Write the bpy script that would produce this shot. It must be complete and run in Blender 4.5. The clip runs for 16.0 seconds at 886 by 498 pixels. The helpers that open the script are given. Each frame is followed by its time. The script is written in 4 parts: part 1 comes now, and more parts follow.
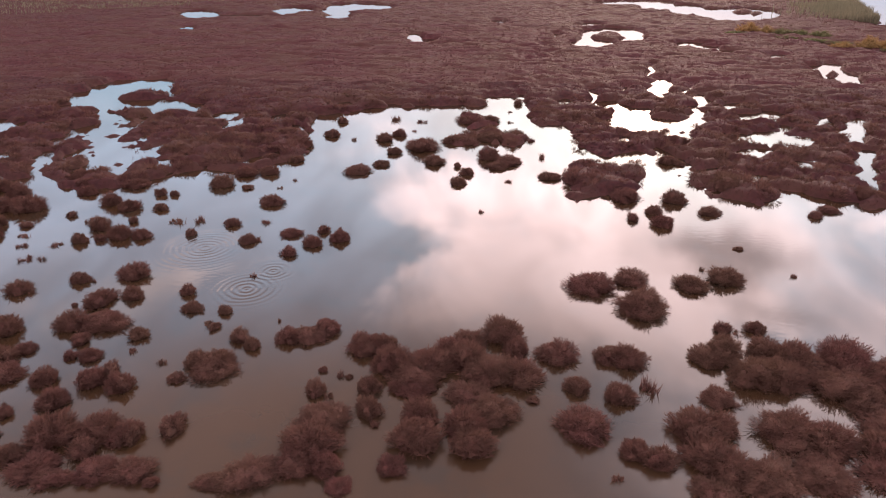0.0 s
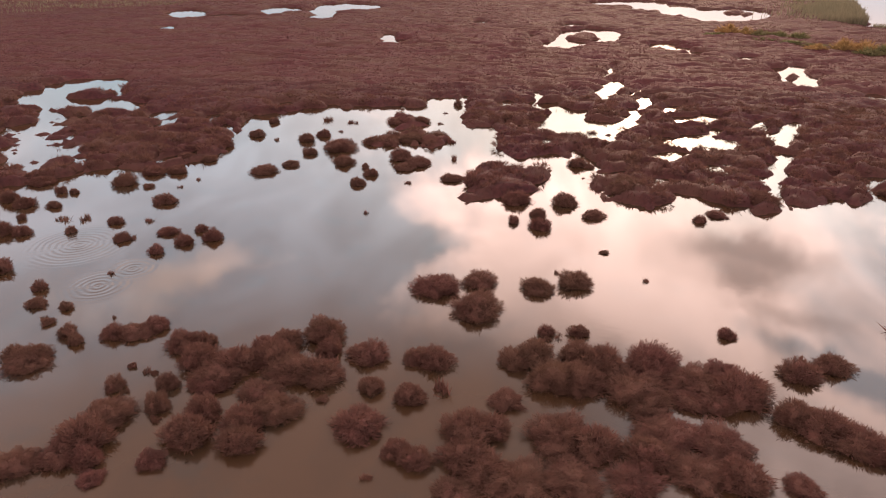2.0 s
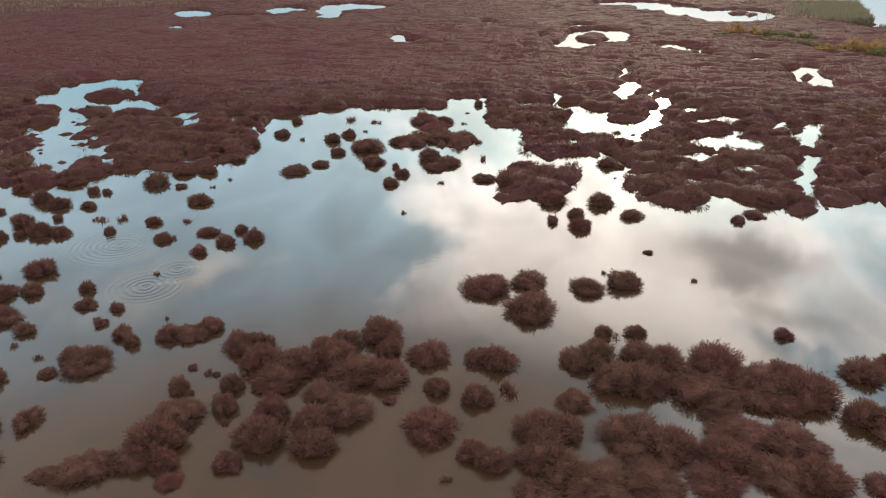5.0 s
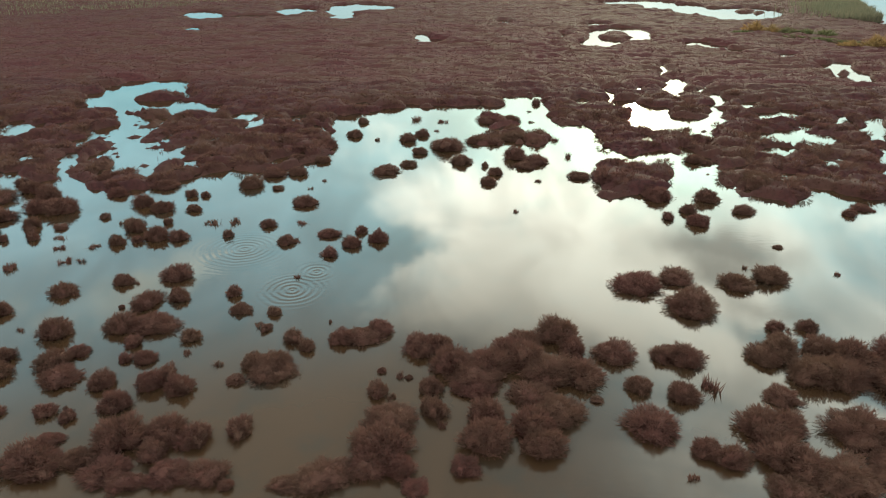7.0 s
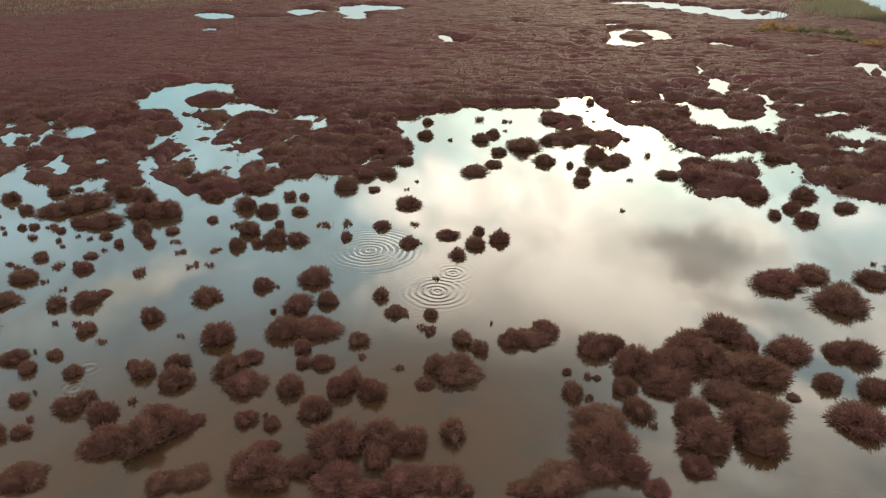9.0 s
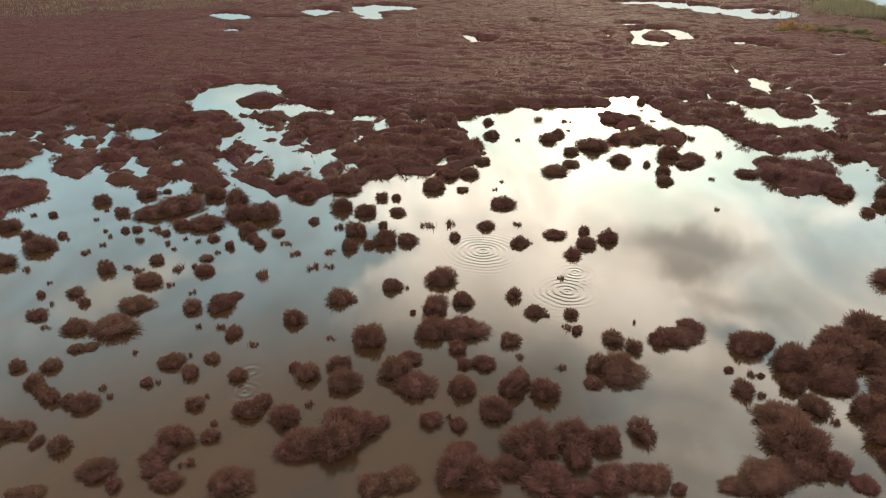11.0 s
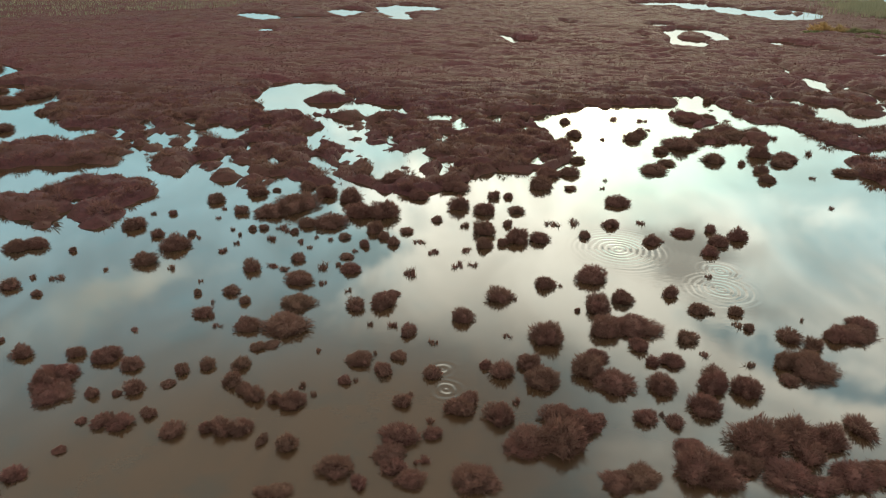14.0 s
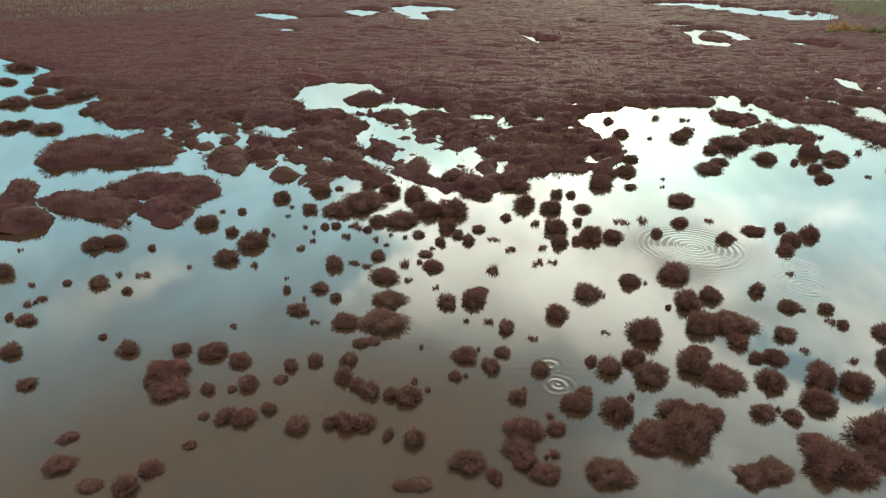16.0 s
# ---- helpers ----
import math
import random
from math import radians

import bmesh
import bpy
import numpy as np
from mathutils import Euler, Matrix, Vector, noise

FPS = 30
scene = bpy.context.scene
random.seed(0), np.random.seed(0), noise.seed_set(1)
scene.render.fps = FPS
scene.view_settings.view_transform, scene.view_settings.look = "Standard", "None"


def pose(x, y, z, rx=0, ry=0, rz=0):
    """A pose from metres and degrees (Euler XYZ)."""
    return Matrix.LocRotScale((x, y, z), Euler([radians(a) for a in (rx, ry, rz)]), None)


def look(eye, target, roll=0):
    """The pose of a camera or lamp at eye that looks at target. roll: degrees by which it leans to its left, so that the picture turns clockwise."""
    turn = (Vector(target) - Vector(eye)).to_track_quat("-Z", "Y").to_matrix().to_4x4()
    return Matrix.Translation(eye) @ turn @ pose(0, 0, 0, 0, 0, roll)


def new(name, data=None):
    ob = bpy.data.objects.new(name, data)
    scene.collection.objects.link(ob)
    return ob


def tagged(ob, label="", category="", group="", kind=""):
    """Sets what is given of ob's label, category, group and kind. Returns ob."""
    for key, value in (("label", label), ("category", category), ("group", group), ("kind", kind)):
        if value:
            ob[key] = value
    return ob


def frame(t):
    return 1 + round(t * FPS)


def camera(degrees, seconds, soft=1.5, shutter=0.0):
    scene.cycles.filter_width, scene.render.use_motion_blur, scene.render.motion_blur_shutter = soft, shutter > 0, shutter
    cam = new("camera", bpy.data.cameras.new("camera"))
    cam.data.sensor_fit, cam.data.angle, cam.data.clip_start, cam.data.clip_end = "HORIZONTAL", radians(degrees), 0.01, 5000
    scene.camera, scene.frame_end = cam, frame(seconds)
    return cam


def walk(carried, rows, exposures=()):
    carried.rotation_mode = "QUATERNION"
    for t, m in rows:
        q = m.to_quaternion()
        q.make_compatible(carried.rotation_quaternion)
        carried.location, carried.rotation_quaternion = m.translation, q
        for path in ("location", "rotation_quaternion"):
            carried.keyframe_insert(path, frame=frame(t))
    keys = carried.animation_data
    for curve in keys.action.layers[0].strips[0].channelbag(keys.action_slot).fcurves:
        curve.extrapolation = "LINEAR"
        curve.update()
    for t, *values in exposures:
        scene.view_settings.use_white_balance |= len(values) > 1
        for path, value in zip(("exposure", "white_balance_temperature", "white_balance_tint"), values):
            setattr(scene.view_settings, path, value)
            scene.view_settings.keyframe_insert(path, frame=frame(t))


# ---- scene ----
cam = camera(68.0, 16.0, 1.05)
PATH = [
    (0, (-0.64, 0.115, 19.459), (-0.681, 1.93, 18.619), 0.6),
    (0.5, (1.917, 0.138, 19.494), (1.86, 1.952, 18.654), 0.5),
    (1, (4.715, 0.177, 19.567), (4.646, 1.991, 18.727), 0.5),
    (1.5, (7.289, 0.14, 19.733), (7.206, 1.953, 18.892), 0.6),
    (2, (10.123, 0.154, 19.874), (10.029, 1.965, 19.032), 0.6),
    (2.5, (12.736, 0.227, 19.934), (12.633, 2.038, 19.092), 0.6),
    (3, (15.528, 0.292, 19.99), (15.419, 2.103, 19.147), 0.6),
    (3.1, (16.08, 0.305, 20.0), (15.969, 2.116, 19.157), 0.6),
    (3.2, (16.62, 0.315, 20.01), (16.508, 2.126, 19.167), 0.6),
    (3.3, (15.98, 0.3, 20.005), (15.869, 2.111, 19.162), 0.6),
    (3.5, (14.903, 0.265, 19.984), (14.794, 2.076, 19.142), 0.5),
    (4, (12.309, 0.193, 19.929), (12.207, 2.004, 19.087), 0.6),
    (6.5, (-1.301, 0.091, 19.458), (-1.339, 1.906, 18.618), 0.5),
    (7, (-3.821, 0.161, 19.345), (-3.847, 1.977, 18.506), 0.5),
    (7.5, (-6.495, 0.163, 19.265), (-6.509, 1.979, 18.426), 0.5),
    (8, (-8.931, 0.201, 19.234), (-8.93, 2.017, 18.396), 0.5),
    (8.5, (-11.494, 0.281, 19.186), (-11.478, 2.097, 18.347), 0.6),
    (9, (-13.821, 0.363, 19.138), (-13.793, 2.179, 18.301), 0.6),
    (11.5, (-24.38, 0.597, 19.025), (-24.314, 2.412, 18.189), 0.7),
    (12, (-26.194, 0.701, 18.956), (-26.124, 2.517, 18.12), 0.8),
    (12.5, (-27.769, 0.783, 18.896), (-27.697, 2.599, 18.061), 0.8),
    (13, (-29.305, 0.807, 18.845), (-29.234, 2.623, 18.011), 0.8),
    (13.5, (-30.647, 0.823, 18.847), (-30.575, 2.639, 18.012), 0.8),
    (14, (-32.06, 0.831, 18.781), (-31.986, 2.648, 17.947), 0.8),
    (14.5, (-33.295, 0.856, 18.713), (-33.221, 2.673, 17.879), 0.8),
    (15, (-34.646, 0.817, 18.657), (-34.572, 2.634, 17.824), 0.8),
    (15.5, (-35.93, 0.791, 18.586), (-35.855, 2.609, 17.754), 0.9),
    (16, (-37.321, 0.8, 18.575), (-37.246, 2.617, 17.743), 0.8),
]
EXPOSURES = [(0.0, 2.65, 6800, 31), (1.0, 2.65, 7500, 33), (1.5, 2.7, 8000, 18), (2.0, 2.7, 7900, 33), (2.5, 2.65, 7000, 31), (3.2, 2.65, 6900, 29), (4.0, 2.67, 6700, 20),
             (6.5, 2.65, 6200, -12), (7.5, 2.65, 6400, -14), (9.0, 2.65, 6800, -2), (11.5, 2.65, 7000, 0), (12.5, 2.65, 7000, -5), (14.5, 2.68, 6250, -12), (16.0, 2.74, 6150, -13)]
walk(cam, [(t, look(eye, target, roll)) for t, eye, target, roll in PATH], EXPOSURES)

# ---- sky and sun ----
SUN_ELEVATION, SUN_AZIMUTH = radians(12.35), radians(15.25)    # azimuth from +y towards +x
SUN_DIR = Vector((math.cos(SUN_ELEVATION) * math.sin(SUN_AZIMUTH), math.cos(SUN_ELEVATION) * math.cos(SUN_AZIMUTH), math.sin(SUN_ELEVATION)))


class Nodes:
    """Short hand for node trees."""

    def __init__(self, tree):
        self.tree = tree
        tree.nodes.clear()

    def add(self, kind, **settings):
        node = self.tree.nodes.new(kind)
        for key, value in settings.items():
            if key in node.inputs:
                node.inputs[key].default_value = value
        return node

    def link(self, a, b):
        self.tree.links.new(a, b)

    def value(self, socket, x):
        if isinstance(x, (int, float)):
            socket.default_value = x
        elif isinstance(x, (tuple, list, Vector)):
            socket.default_value = tuple(x)
        else:
            self.link(x, socket)

    def math(self, operation, a, b=0.0, c=0.0, clamp=False):
        node = self.tree.nodes.new("ShaderNodeMath")
        node.operation, node.use_clamp = operation, clamp
        for socket, x in zip(node.inputs, (a, b, c)):
            self.value(socket, x)
        return node.outputs[0]

    def vector(self, operation, a, b=(0, 0, 0)):
        node = self.tree.nodes.new("ShaderNodeVectorMath")
        node.operation = operation
        self.value(node.inputs[0], a)
        self.value(node.inputs[1], b)
        return node.outputs["Value"] if operation in ("DOT_PRODUCT", "LENGTH", "DISTANCE") else node.outputs[0]

    def mix(self, factor, a, b, blend="MIX"):
        node = self.tree.nodes.new("ShaderNodeMix")
        node.data_type, node.blend_type, node.clamp_factor = "RGBA", blend, True
        self.value(node.inputs[0], factor)
        for socket, x in ((node.inputs[6], a), (node.inputs[7], b)):
            self.value(socket, (*x, 1.0) if isinstance(x, tuple) and len(x) == 3 else x)
        return node.outputs[2]

    def ramp(self, x, low, high, smooth=True):
        node = self.tree.nodes.new("ShaderNodeMapRange")
        node.interpolation_type = "SMOOTHSTEP" if smooth else "LINEAR"
        self.value(node.inputs[0], x)
        node.inputs[1].default_value, node.inputs[2].default_value = low, high
        return node.outputs[0]

    def noise(self, vector, scale, detail=4.0, roughness=0.55, distortion=0.0):
        node = self.add("ShaderNodeTexNoise", Scale=scale, Detail=detail, Roughness=roughness, Distortion=distortion)
        self.value(node.inputs["Vector"], vector)
        return node.outputs[0]

    def combine(self, x, y, z):
        node = self.tree.nodes.new("ShaderNodeCombineXYZ")
        for socket, v in zip(node.inputs, (x, y, z)):
            self.value(socket, v)
        return node.outputs[0]

    def separate(self, v):
        node = self.tree.nodes.new("ShaderNodeSeparateXYZ")
        self.link(v, node.inputs[0])
        return node.outputs


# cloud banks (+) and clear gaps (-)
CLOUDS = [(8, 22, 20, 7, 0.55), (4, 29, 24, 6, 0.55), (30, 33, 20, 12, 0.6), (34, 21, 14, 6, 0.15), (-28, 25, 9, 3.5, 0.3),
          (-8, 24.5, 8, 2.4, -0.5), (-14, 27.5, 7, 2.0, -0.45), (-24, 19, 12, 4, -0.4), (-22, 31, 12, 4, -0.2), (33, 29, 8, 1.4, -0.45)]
FILL_BEHIND = (5.0, 4.7, 4.85)


def make_world():
    world = bpy.data.worlds.new("evening_sky")
    world.use_nodes = True
    scene.world = world
    n = Nodes(world.node_tree)
    out = n.add("ShaderNodeOutputWorld")
    sky = n.tree.nodes.new("ShaderNodeTexSky")
    sky.sky_type, sky.sun_disc = "NISHITA", False
    sky.sun_elevation, sky.sun_rotation = SUN_ELEVATION, SUN_AZIMUTH
    sky.air_density, sky.dust_density, sky.ozone_density = 1.0, 2.0, 1.0
    way = n.vector("NORMALIZE", n.add("ShaderNodeTexCoord").outputs["Generated"])
    x, y, z = n.separate(way)
    up = n.math("MAXIMUM", z, 0.02)
    # cloud sheet, seen in perspective
    flat = n.combine(n.math("DIVIDE", x, n.math("ADD", up, 0.12)), n.math("DIVIDE", y, n.math("ADD", up, 0.12)), 0.0)
    to_sun = n.vector("DOT_PRODUCT", way, SUN_DIR)
    ahead = n.math("MAXIMUM", to_sun, 0.0)
    near = n.math("POWER", ahead, 70.0)
    aureole = n.math("POWER", ahead, 900.0)
    bright = n.vector("DOT_PRODUCT", way, Vector((0.30, 0.84, 0.45)).normalized())
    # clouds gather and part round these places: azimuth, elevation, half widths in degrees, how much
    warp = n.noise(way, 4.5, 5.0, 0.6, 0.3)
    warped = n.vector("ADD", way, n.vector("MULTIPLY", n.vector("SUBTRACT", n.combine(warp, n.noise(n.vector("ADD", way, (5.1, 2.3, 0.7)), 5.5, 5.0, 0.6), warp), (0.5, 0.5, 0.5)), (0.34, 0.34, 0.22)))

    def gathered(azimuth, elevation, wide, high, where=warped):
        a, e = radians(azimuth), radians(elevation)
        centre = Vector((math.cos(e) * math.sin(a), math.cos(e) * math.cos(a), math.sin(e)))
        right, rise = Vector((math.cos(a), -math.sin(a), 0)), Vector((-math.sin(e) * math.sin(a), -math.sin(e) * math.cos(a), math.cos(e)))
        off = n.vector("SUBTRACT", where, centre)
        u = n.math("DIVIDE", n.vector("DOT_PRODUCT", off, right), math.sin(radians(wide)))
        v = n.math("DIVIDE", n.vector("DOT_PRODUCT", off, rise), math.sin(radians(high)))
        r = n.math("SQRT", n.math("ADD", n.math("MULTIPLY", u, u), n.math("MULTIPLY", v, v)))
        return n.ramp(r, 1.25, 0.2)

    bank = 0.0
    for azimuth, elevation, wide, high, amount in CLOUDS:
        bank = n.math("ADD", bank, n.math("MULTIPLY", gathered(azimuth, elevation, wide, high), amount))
    streaks = n.noise(n.vector("ADD", n.vector("MULTIPLY", flat, (1.0, 0.7, 1.0)), (3.7, 1.2, 0.0)), 1.7, 8.0, 0.62, 0.9)
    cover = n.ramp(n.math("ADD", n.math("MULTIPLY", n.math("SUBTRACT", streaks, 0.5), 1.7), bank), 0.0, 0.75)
    blue = n.mix(0.75, n.mix(1.0, sky.outputs[0], (0.62, 0.90, 1.08), "MULTIPLY"), (3.4, 4.6, 5.3))
    lit = n.mix(n.ramp(bright, 0.70, 0.95), (6.4, 6.1, 5.7), (13.0, 11.4, 10.6))
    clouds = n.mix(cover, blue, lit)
    # thin folds inside the sheet
    fold = n.math("ADD", 0.84, n.math("MULTIPLY", n.ramp(n.noise(n.vector("MULTIPLY", flat, (1.0, 0.6, 1.0)), 3.6, 7.0, 0.62, 0.8), 0.34, 0.66), 0.30))
    clouds = n.vector("MULTIPLY", clouds, n.combine(fold, fold, fold))
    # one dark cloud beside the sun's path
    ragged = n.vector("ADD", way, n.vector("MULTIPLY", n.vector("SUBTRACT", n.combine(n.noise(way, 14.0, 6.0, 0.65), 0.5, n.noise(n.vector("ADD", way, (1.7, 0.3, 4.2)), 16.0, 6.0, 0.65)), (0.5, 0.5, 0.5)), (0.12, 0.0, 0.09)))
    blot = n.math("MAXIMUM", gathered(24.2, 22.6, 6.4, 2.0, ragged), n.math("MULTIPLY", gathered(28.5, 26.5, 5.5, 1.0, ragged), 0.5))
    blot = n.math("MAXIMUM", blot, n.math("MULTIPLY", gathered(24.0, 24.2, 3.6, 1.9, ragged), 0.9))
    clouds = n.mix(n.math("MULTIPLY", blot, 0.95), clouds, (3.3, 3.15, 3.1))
    # overhead the evening is darker on the side away from the sun
    shade = n.math("MULTIPLY", n.ramp(z, 0.44, 0.62), n.ramp(x, 0.42, 0.02))
    clouds = n.mix(n.math("MULTIPLY", shade, 0.95), clouds, (2.9, 2.35, 2.1))
    # paler and dimmer in the haze over the horizon
    haze = n.mix(n.ramp(bright, 0.72, 0.93), (0.72, 1.5, 1.85), (2.9, 2.7, 2.55))
    haze = n.mix(n.ramp(z, 0.05, 0.15), (1.15, 1.42, 1.6), haze)
    clouds = n.mix(n.ramp(z, 0.10, 0.37), haze, clouds)
    glow = n.mix(1.0, clouds, n.combine(n.math("MULTIPLY", near, 1.5), n.math("MULTIPLY", near, 1.15), n.math("MULTIPLY", near, 0.8)), "ADD")
    glow = n.mix(1.0, glow, n.combine(n.math("MULTIPLY", aureole, 30.0), n.math("MULTIPLY", aureole, 24.0), n.math("MULTIPLY", aureole, 17.0)), "ADD")
    # unseen sky behind and overhead, brightened as added fill on the plants' near sides
    back = n.ramp(bright, 0.05, 0.72)
    glow = n.mix(back, FILL_BEHIND, glow)
    bg = n.add("ShaderNodeBackground", Strength=0.1)
    n.link(glow, bg.inputs[0])
    n.link(bg.outputs[0], out.inputs[0])


make_world()
sun = new("sun", bpy.data.lights.new("sun", "SUN"))
sun.data.energy, sun.data.angle, sun.data.color = 0.8, radians(0.6), (1.0, 0.82, 0.6)
sun.matrix_world = look(SUN_DIR * 100, (0, 0, 0))


# ---- materials ----
def material(name):
    m = bpy.data.materials.new(name)
    m.use_nodes = True
    n = Nodes(m.node_tree)
    out = n.add("ShaderNodeOutputMaterial")
    shader = n.add("ShaderNodeBsdfPrincipled")
    n.link(shader.outputs[0], out.inputs[0])
    return m, n, shader


RINGS = [(-13.6, 35.7, 3.0), (-12.6, 38.2, 2.2), (-30.8, 26.0, 1.4), (-18.3, 41.6, 4.6), (-30.9, 27.6, 1.1)]


def water_material():
    m, n, s = material("still_brackish_water")
    place = n.add("ShaderNodeNewGeometry").outputs["Position"]
    silt = n.noise(place, 0.05, 5.0, 0.6)
    blotch = n.ramp(n.noise(place, 0.33, 4.0, 0.6), 0.5, 0.72)
    mud = n.mix(silt, (0.014, 0.0074, 0.004), (0.030, 0.0157, 0.008))
    mud = n.mix(n.math("MULTIPLY", blotch, 0.5), mud, (0.010, 0.011, 0.010))
    n.link(mud, s.inputs["Base Color"])
    s.inputs["Roughness"].default_value = 0.035
    s.inputs["IOR"].default_value = 1.333
    # faint wind ripples in patches, and the rings that spread from feeding spots
    height = n.math("MULTIPLY", n.noise(n.vector("MULTIPLY", place, (1.0, 2.2, 1.0)), 1.6, 3.0, 0.5), n.math("MULTIPLY", n.ramp(n.noise(place, 0.07, 2.0), 0.45, 0.7), 0.003))
    wobble = n.noise(place, 0.8, 2.0)
    for x, y, reach in RINGS:
        d = n.vector("DISTANCE", n.vector("MULTIPLY", place, (1.0, 1.0, 0.0)), (x, y, 0.0))
        d = n.math("ADD", d, n.math("MULTIPLY", wobble, 0.35))
        fade = n.ramp(d, reach, reach * 0.15)
        ring = n.math("MULTIPLY", n.math("SINE", n.math("MULTIPLY", d, 15.0)), n.math("MULTIPLY", fade, 0.006))
        height = n.math("ADD", height, ring)
    bump = n.add("ShaderNodeBump", Strength=1.0, Distance=1.0)
    n.link(height, bump.inputs["Height"])
    n.link(bump.outputs[0], s.inputs["Normal"])
    return m


def plant_material(name, low, high, odd, per_object=True):
    """Fleshy salt-marsh foliage: two tones in patches, a third one here and there."""
    m, n, s = material(name)
    geo = n.add("ShaderNodeNewGeometry")
    place = geo.outputs["Position"]
    patch = n.ramp(n.noise(place, 0.11, 4.0, 0.6), 0.35, 0.68)
    grain = n.ramp(n.noise(place, 2.7, 4.0, 0.65), 0.3, 0.72)
    island = geo.outputs["Random Per Island"]
    c = n.mix(n.math("MULTIPLY", n.math("ADD", grain, island), 0.5), low, high)
    c = n.mix(n.math("MULTIPLY", patch, 0.55), c, odd)
    if per_object:
        c = n.mix(n.math("MULTIPLY", n.add("ShaderNodeObjectInfo").outputs["Random"], 0.45), c, odd)
    n.link(c, s.inputs["Base Color"])
    thin = n.add("ShaderNodeBsdfTranslucent")
    n.link(c, thin.inputs[0])
    both = n.add("ShaderNodeMixShader")
    both.inputs[0].default_value = 0.3
    n.link(s.outputs[0], both.inputs[1])
    n.link(thin.outputs[0], both.inputs[2])
    n.link(both.outputs[0], n.tree.nodes["Material Output"].inputs[0])
    s.inputs["Roughness"].default_value = 0.9
    s.inputs["Specular IOR Level"].default_value = 0.08
    return m


WATER = water_material()
SHRUB = plant_material("red_glasswort", (0.042, 0.020, 0.018), (0.108, 0.042, 0.036), (0.070, 0.041, 0.027))
CARPET = plant_material("red_marsh_carpet", (0.024, 0.0095, 0.010), (0.076, 0.025, 0.025), (0.052, 0.027, 0.018), False)
REED = plant_material("pale_reed", (0.055, 0.055, 0.036), (0.15, 0.125, 0.08), (0.085, 0.085, 0.055), False)
GOLD = plant_material("golden_scrub", (0.13, 0.07, 0.03), (0.28, 0.15, 0.055), (0.12, 0.09, 0.04))
GREEN = plant_material("green_scrub", (0.035, 0.042, 0.02), (0.10, 0.105, 0.038), (0.08, 0.065, 0.035))


# ---- water and marsh ----
def mesh_object(name, verts, faces, mat, parent=None, label=""):
    me = bpy.data.meshes.new(name)
    me.from_pydata([tuple(v) for v in verts], [], [tuple(f) for f in faces])
    me.materials.append(mat)
    ob = new(name, me)
    ob.parent = parent
    if label:
        ob["label"] = label
    return ob


def quads(name, co, tris, mat, smooth=False):
    """A mesh from arrays of corners and of faces with three or four corners each."""
    me = bpy.data.meshes.new(name)
    size = tris.shape[1]
    me.vertices.add(len(co))
    me.vertices.foreach_set("co", np.ascontiguousarray(co, dtype=np.float32).ravel())
    me.loops.add(tris.size)
    me.loops.foreach_set("vertex_index", np.ascontiguousarray(tris, dtype=np.int32).ravel())
    me.polygons.add(len(tris))
    me.polygons.foreach_set("loop_start", np.arange(0, tris.size, size, dtype=np.int32))
    me.polygons.foreach_set("use_smooth", np.full(len(tris), smooth))
    me.update(calc_edges=True)
    me.validate()
    me.materials.append(mat)
    return me


R = 4500.0
water = mesh_object("water", [(-R, -R, 0), (R, -R, 0), (R, R, 0), (-R, R, 0)], [(0, 1, 2, 3)], WATER)
tagged(water, "shallow still brown marsh water mirroring the evening sky", "water", kind="structure")
bed = mesh_object("ground", [(-R, -R, -0.6), (R, -R, -0.6), (R, R, -0.6), (-R, R, -0.6)], [(0, 1, 2, 3)], CARPET)
tagged(bed, "dark mud bed under the shallow marsh water", "ground", kind="structure")

FORMS = []


def mat(x, y, rx, ry, slant, shear):
    FORMS.append((1, x, y, rx, ry, slant, shear))


def pool(x, y, rx, ry, slant, shear):
    FORMS.append((-1, x, y, rx, ry, slant, shear))


# where the closed carpet of plants begins, and the mats and pools in and before it
SHORE = [
    (-128.3, 124.6), (-113.1, 125.5), (-97.3, 113.8), (-82.2, 94.4), (-69.9, 76.5), (-61.4, 68.2),
    (-54.8, 58.6), (-49.4, 56.7), (-42.5, 58.8), (-40.5, 58.0), (-33.2, 58.4), (-21.6, 59.1),
    (-20.8, 65.8), (-19.2, 71.5), (-17.9, 81.0), (-14.8, 83.4), (-9.4, 87.4), (-1.8, 88.3),
    (1.9, 87.2), (9.7, 82.9), (12.3, 77.0), (14.6, 80.0), (20.0, 72.0), (22.0, 65.0),
    (24.0, 57.5), (27.0, 56.0), (30.0, 56.0), (33.0, 56.5), (36.0, 58.0), (42.0, 61.0),
    (62.0, 66.0), (72.0, 66.0),
]
mat(17.0, 74.3, 3.9, 7.8, 0.00, 0.24)
mat(15.8, 80.4, 2.8, 7.2, 0.00, 0.21)
mat(18.7, 72.0, 2.5, 5.0, 0.00, 0.27)
mat(13.3, 59.1, 3.3, 4.2, 0.00, 0.24)
mat(10.5, 55.1, 1.2, 1.8, 0.00, 0.20)
mat(10.3, 82.9, 2.4, 5.0, 0.00, 0.13)
mat(2.0, 79.5, 2.3, 2.9, 0.00, 0.03)
mat(3.7, 71.8, 3.0, 2.4, 0.00, 0.06)
mat(-0.1, 70.0, 1.2, 2.1, 0.00, 0.01)
pool(20.3, 90.1, 3.1, 3.0, 0.00, 0.23)
pool(21.1, 83.7, 2.9, 7.2, 0.00, 0.26)
pool(24.1, 77.9, 4.2, 4.6, 0.00, 0.32)
pool(30.4, 102.7, 1.6, 7.7, 0.00, 0.30)
pool(32.5, 118.4, 0.5, 3.8, 0.00, 0.28)
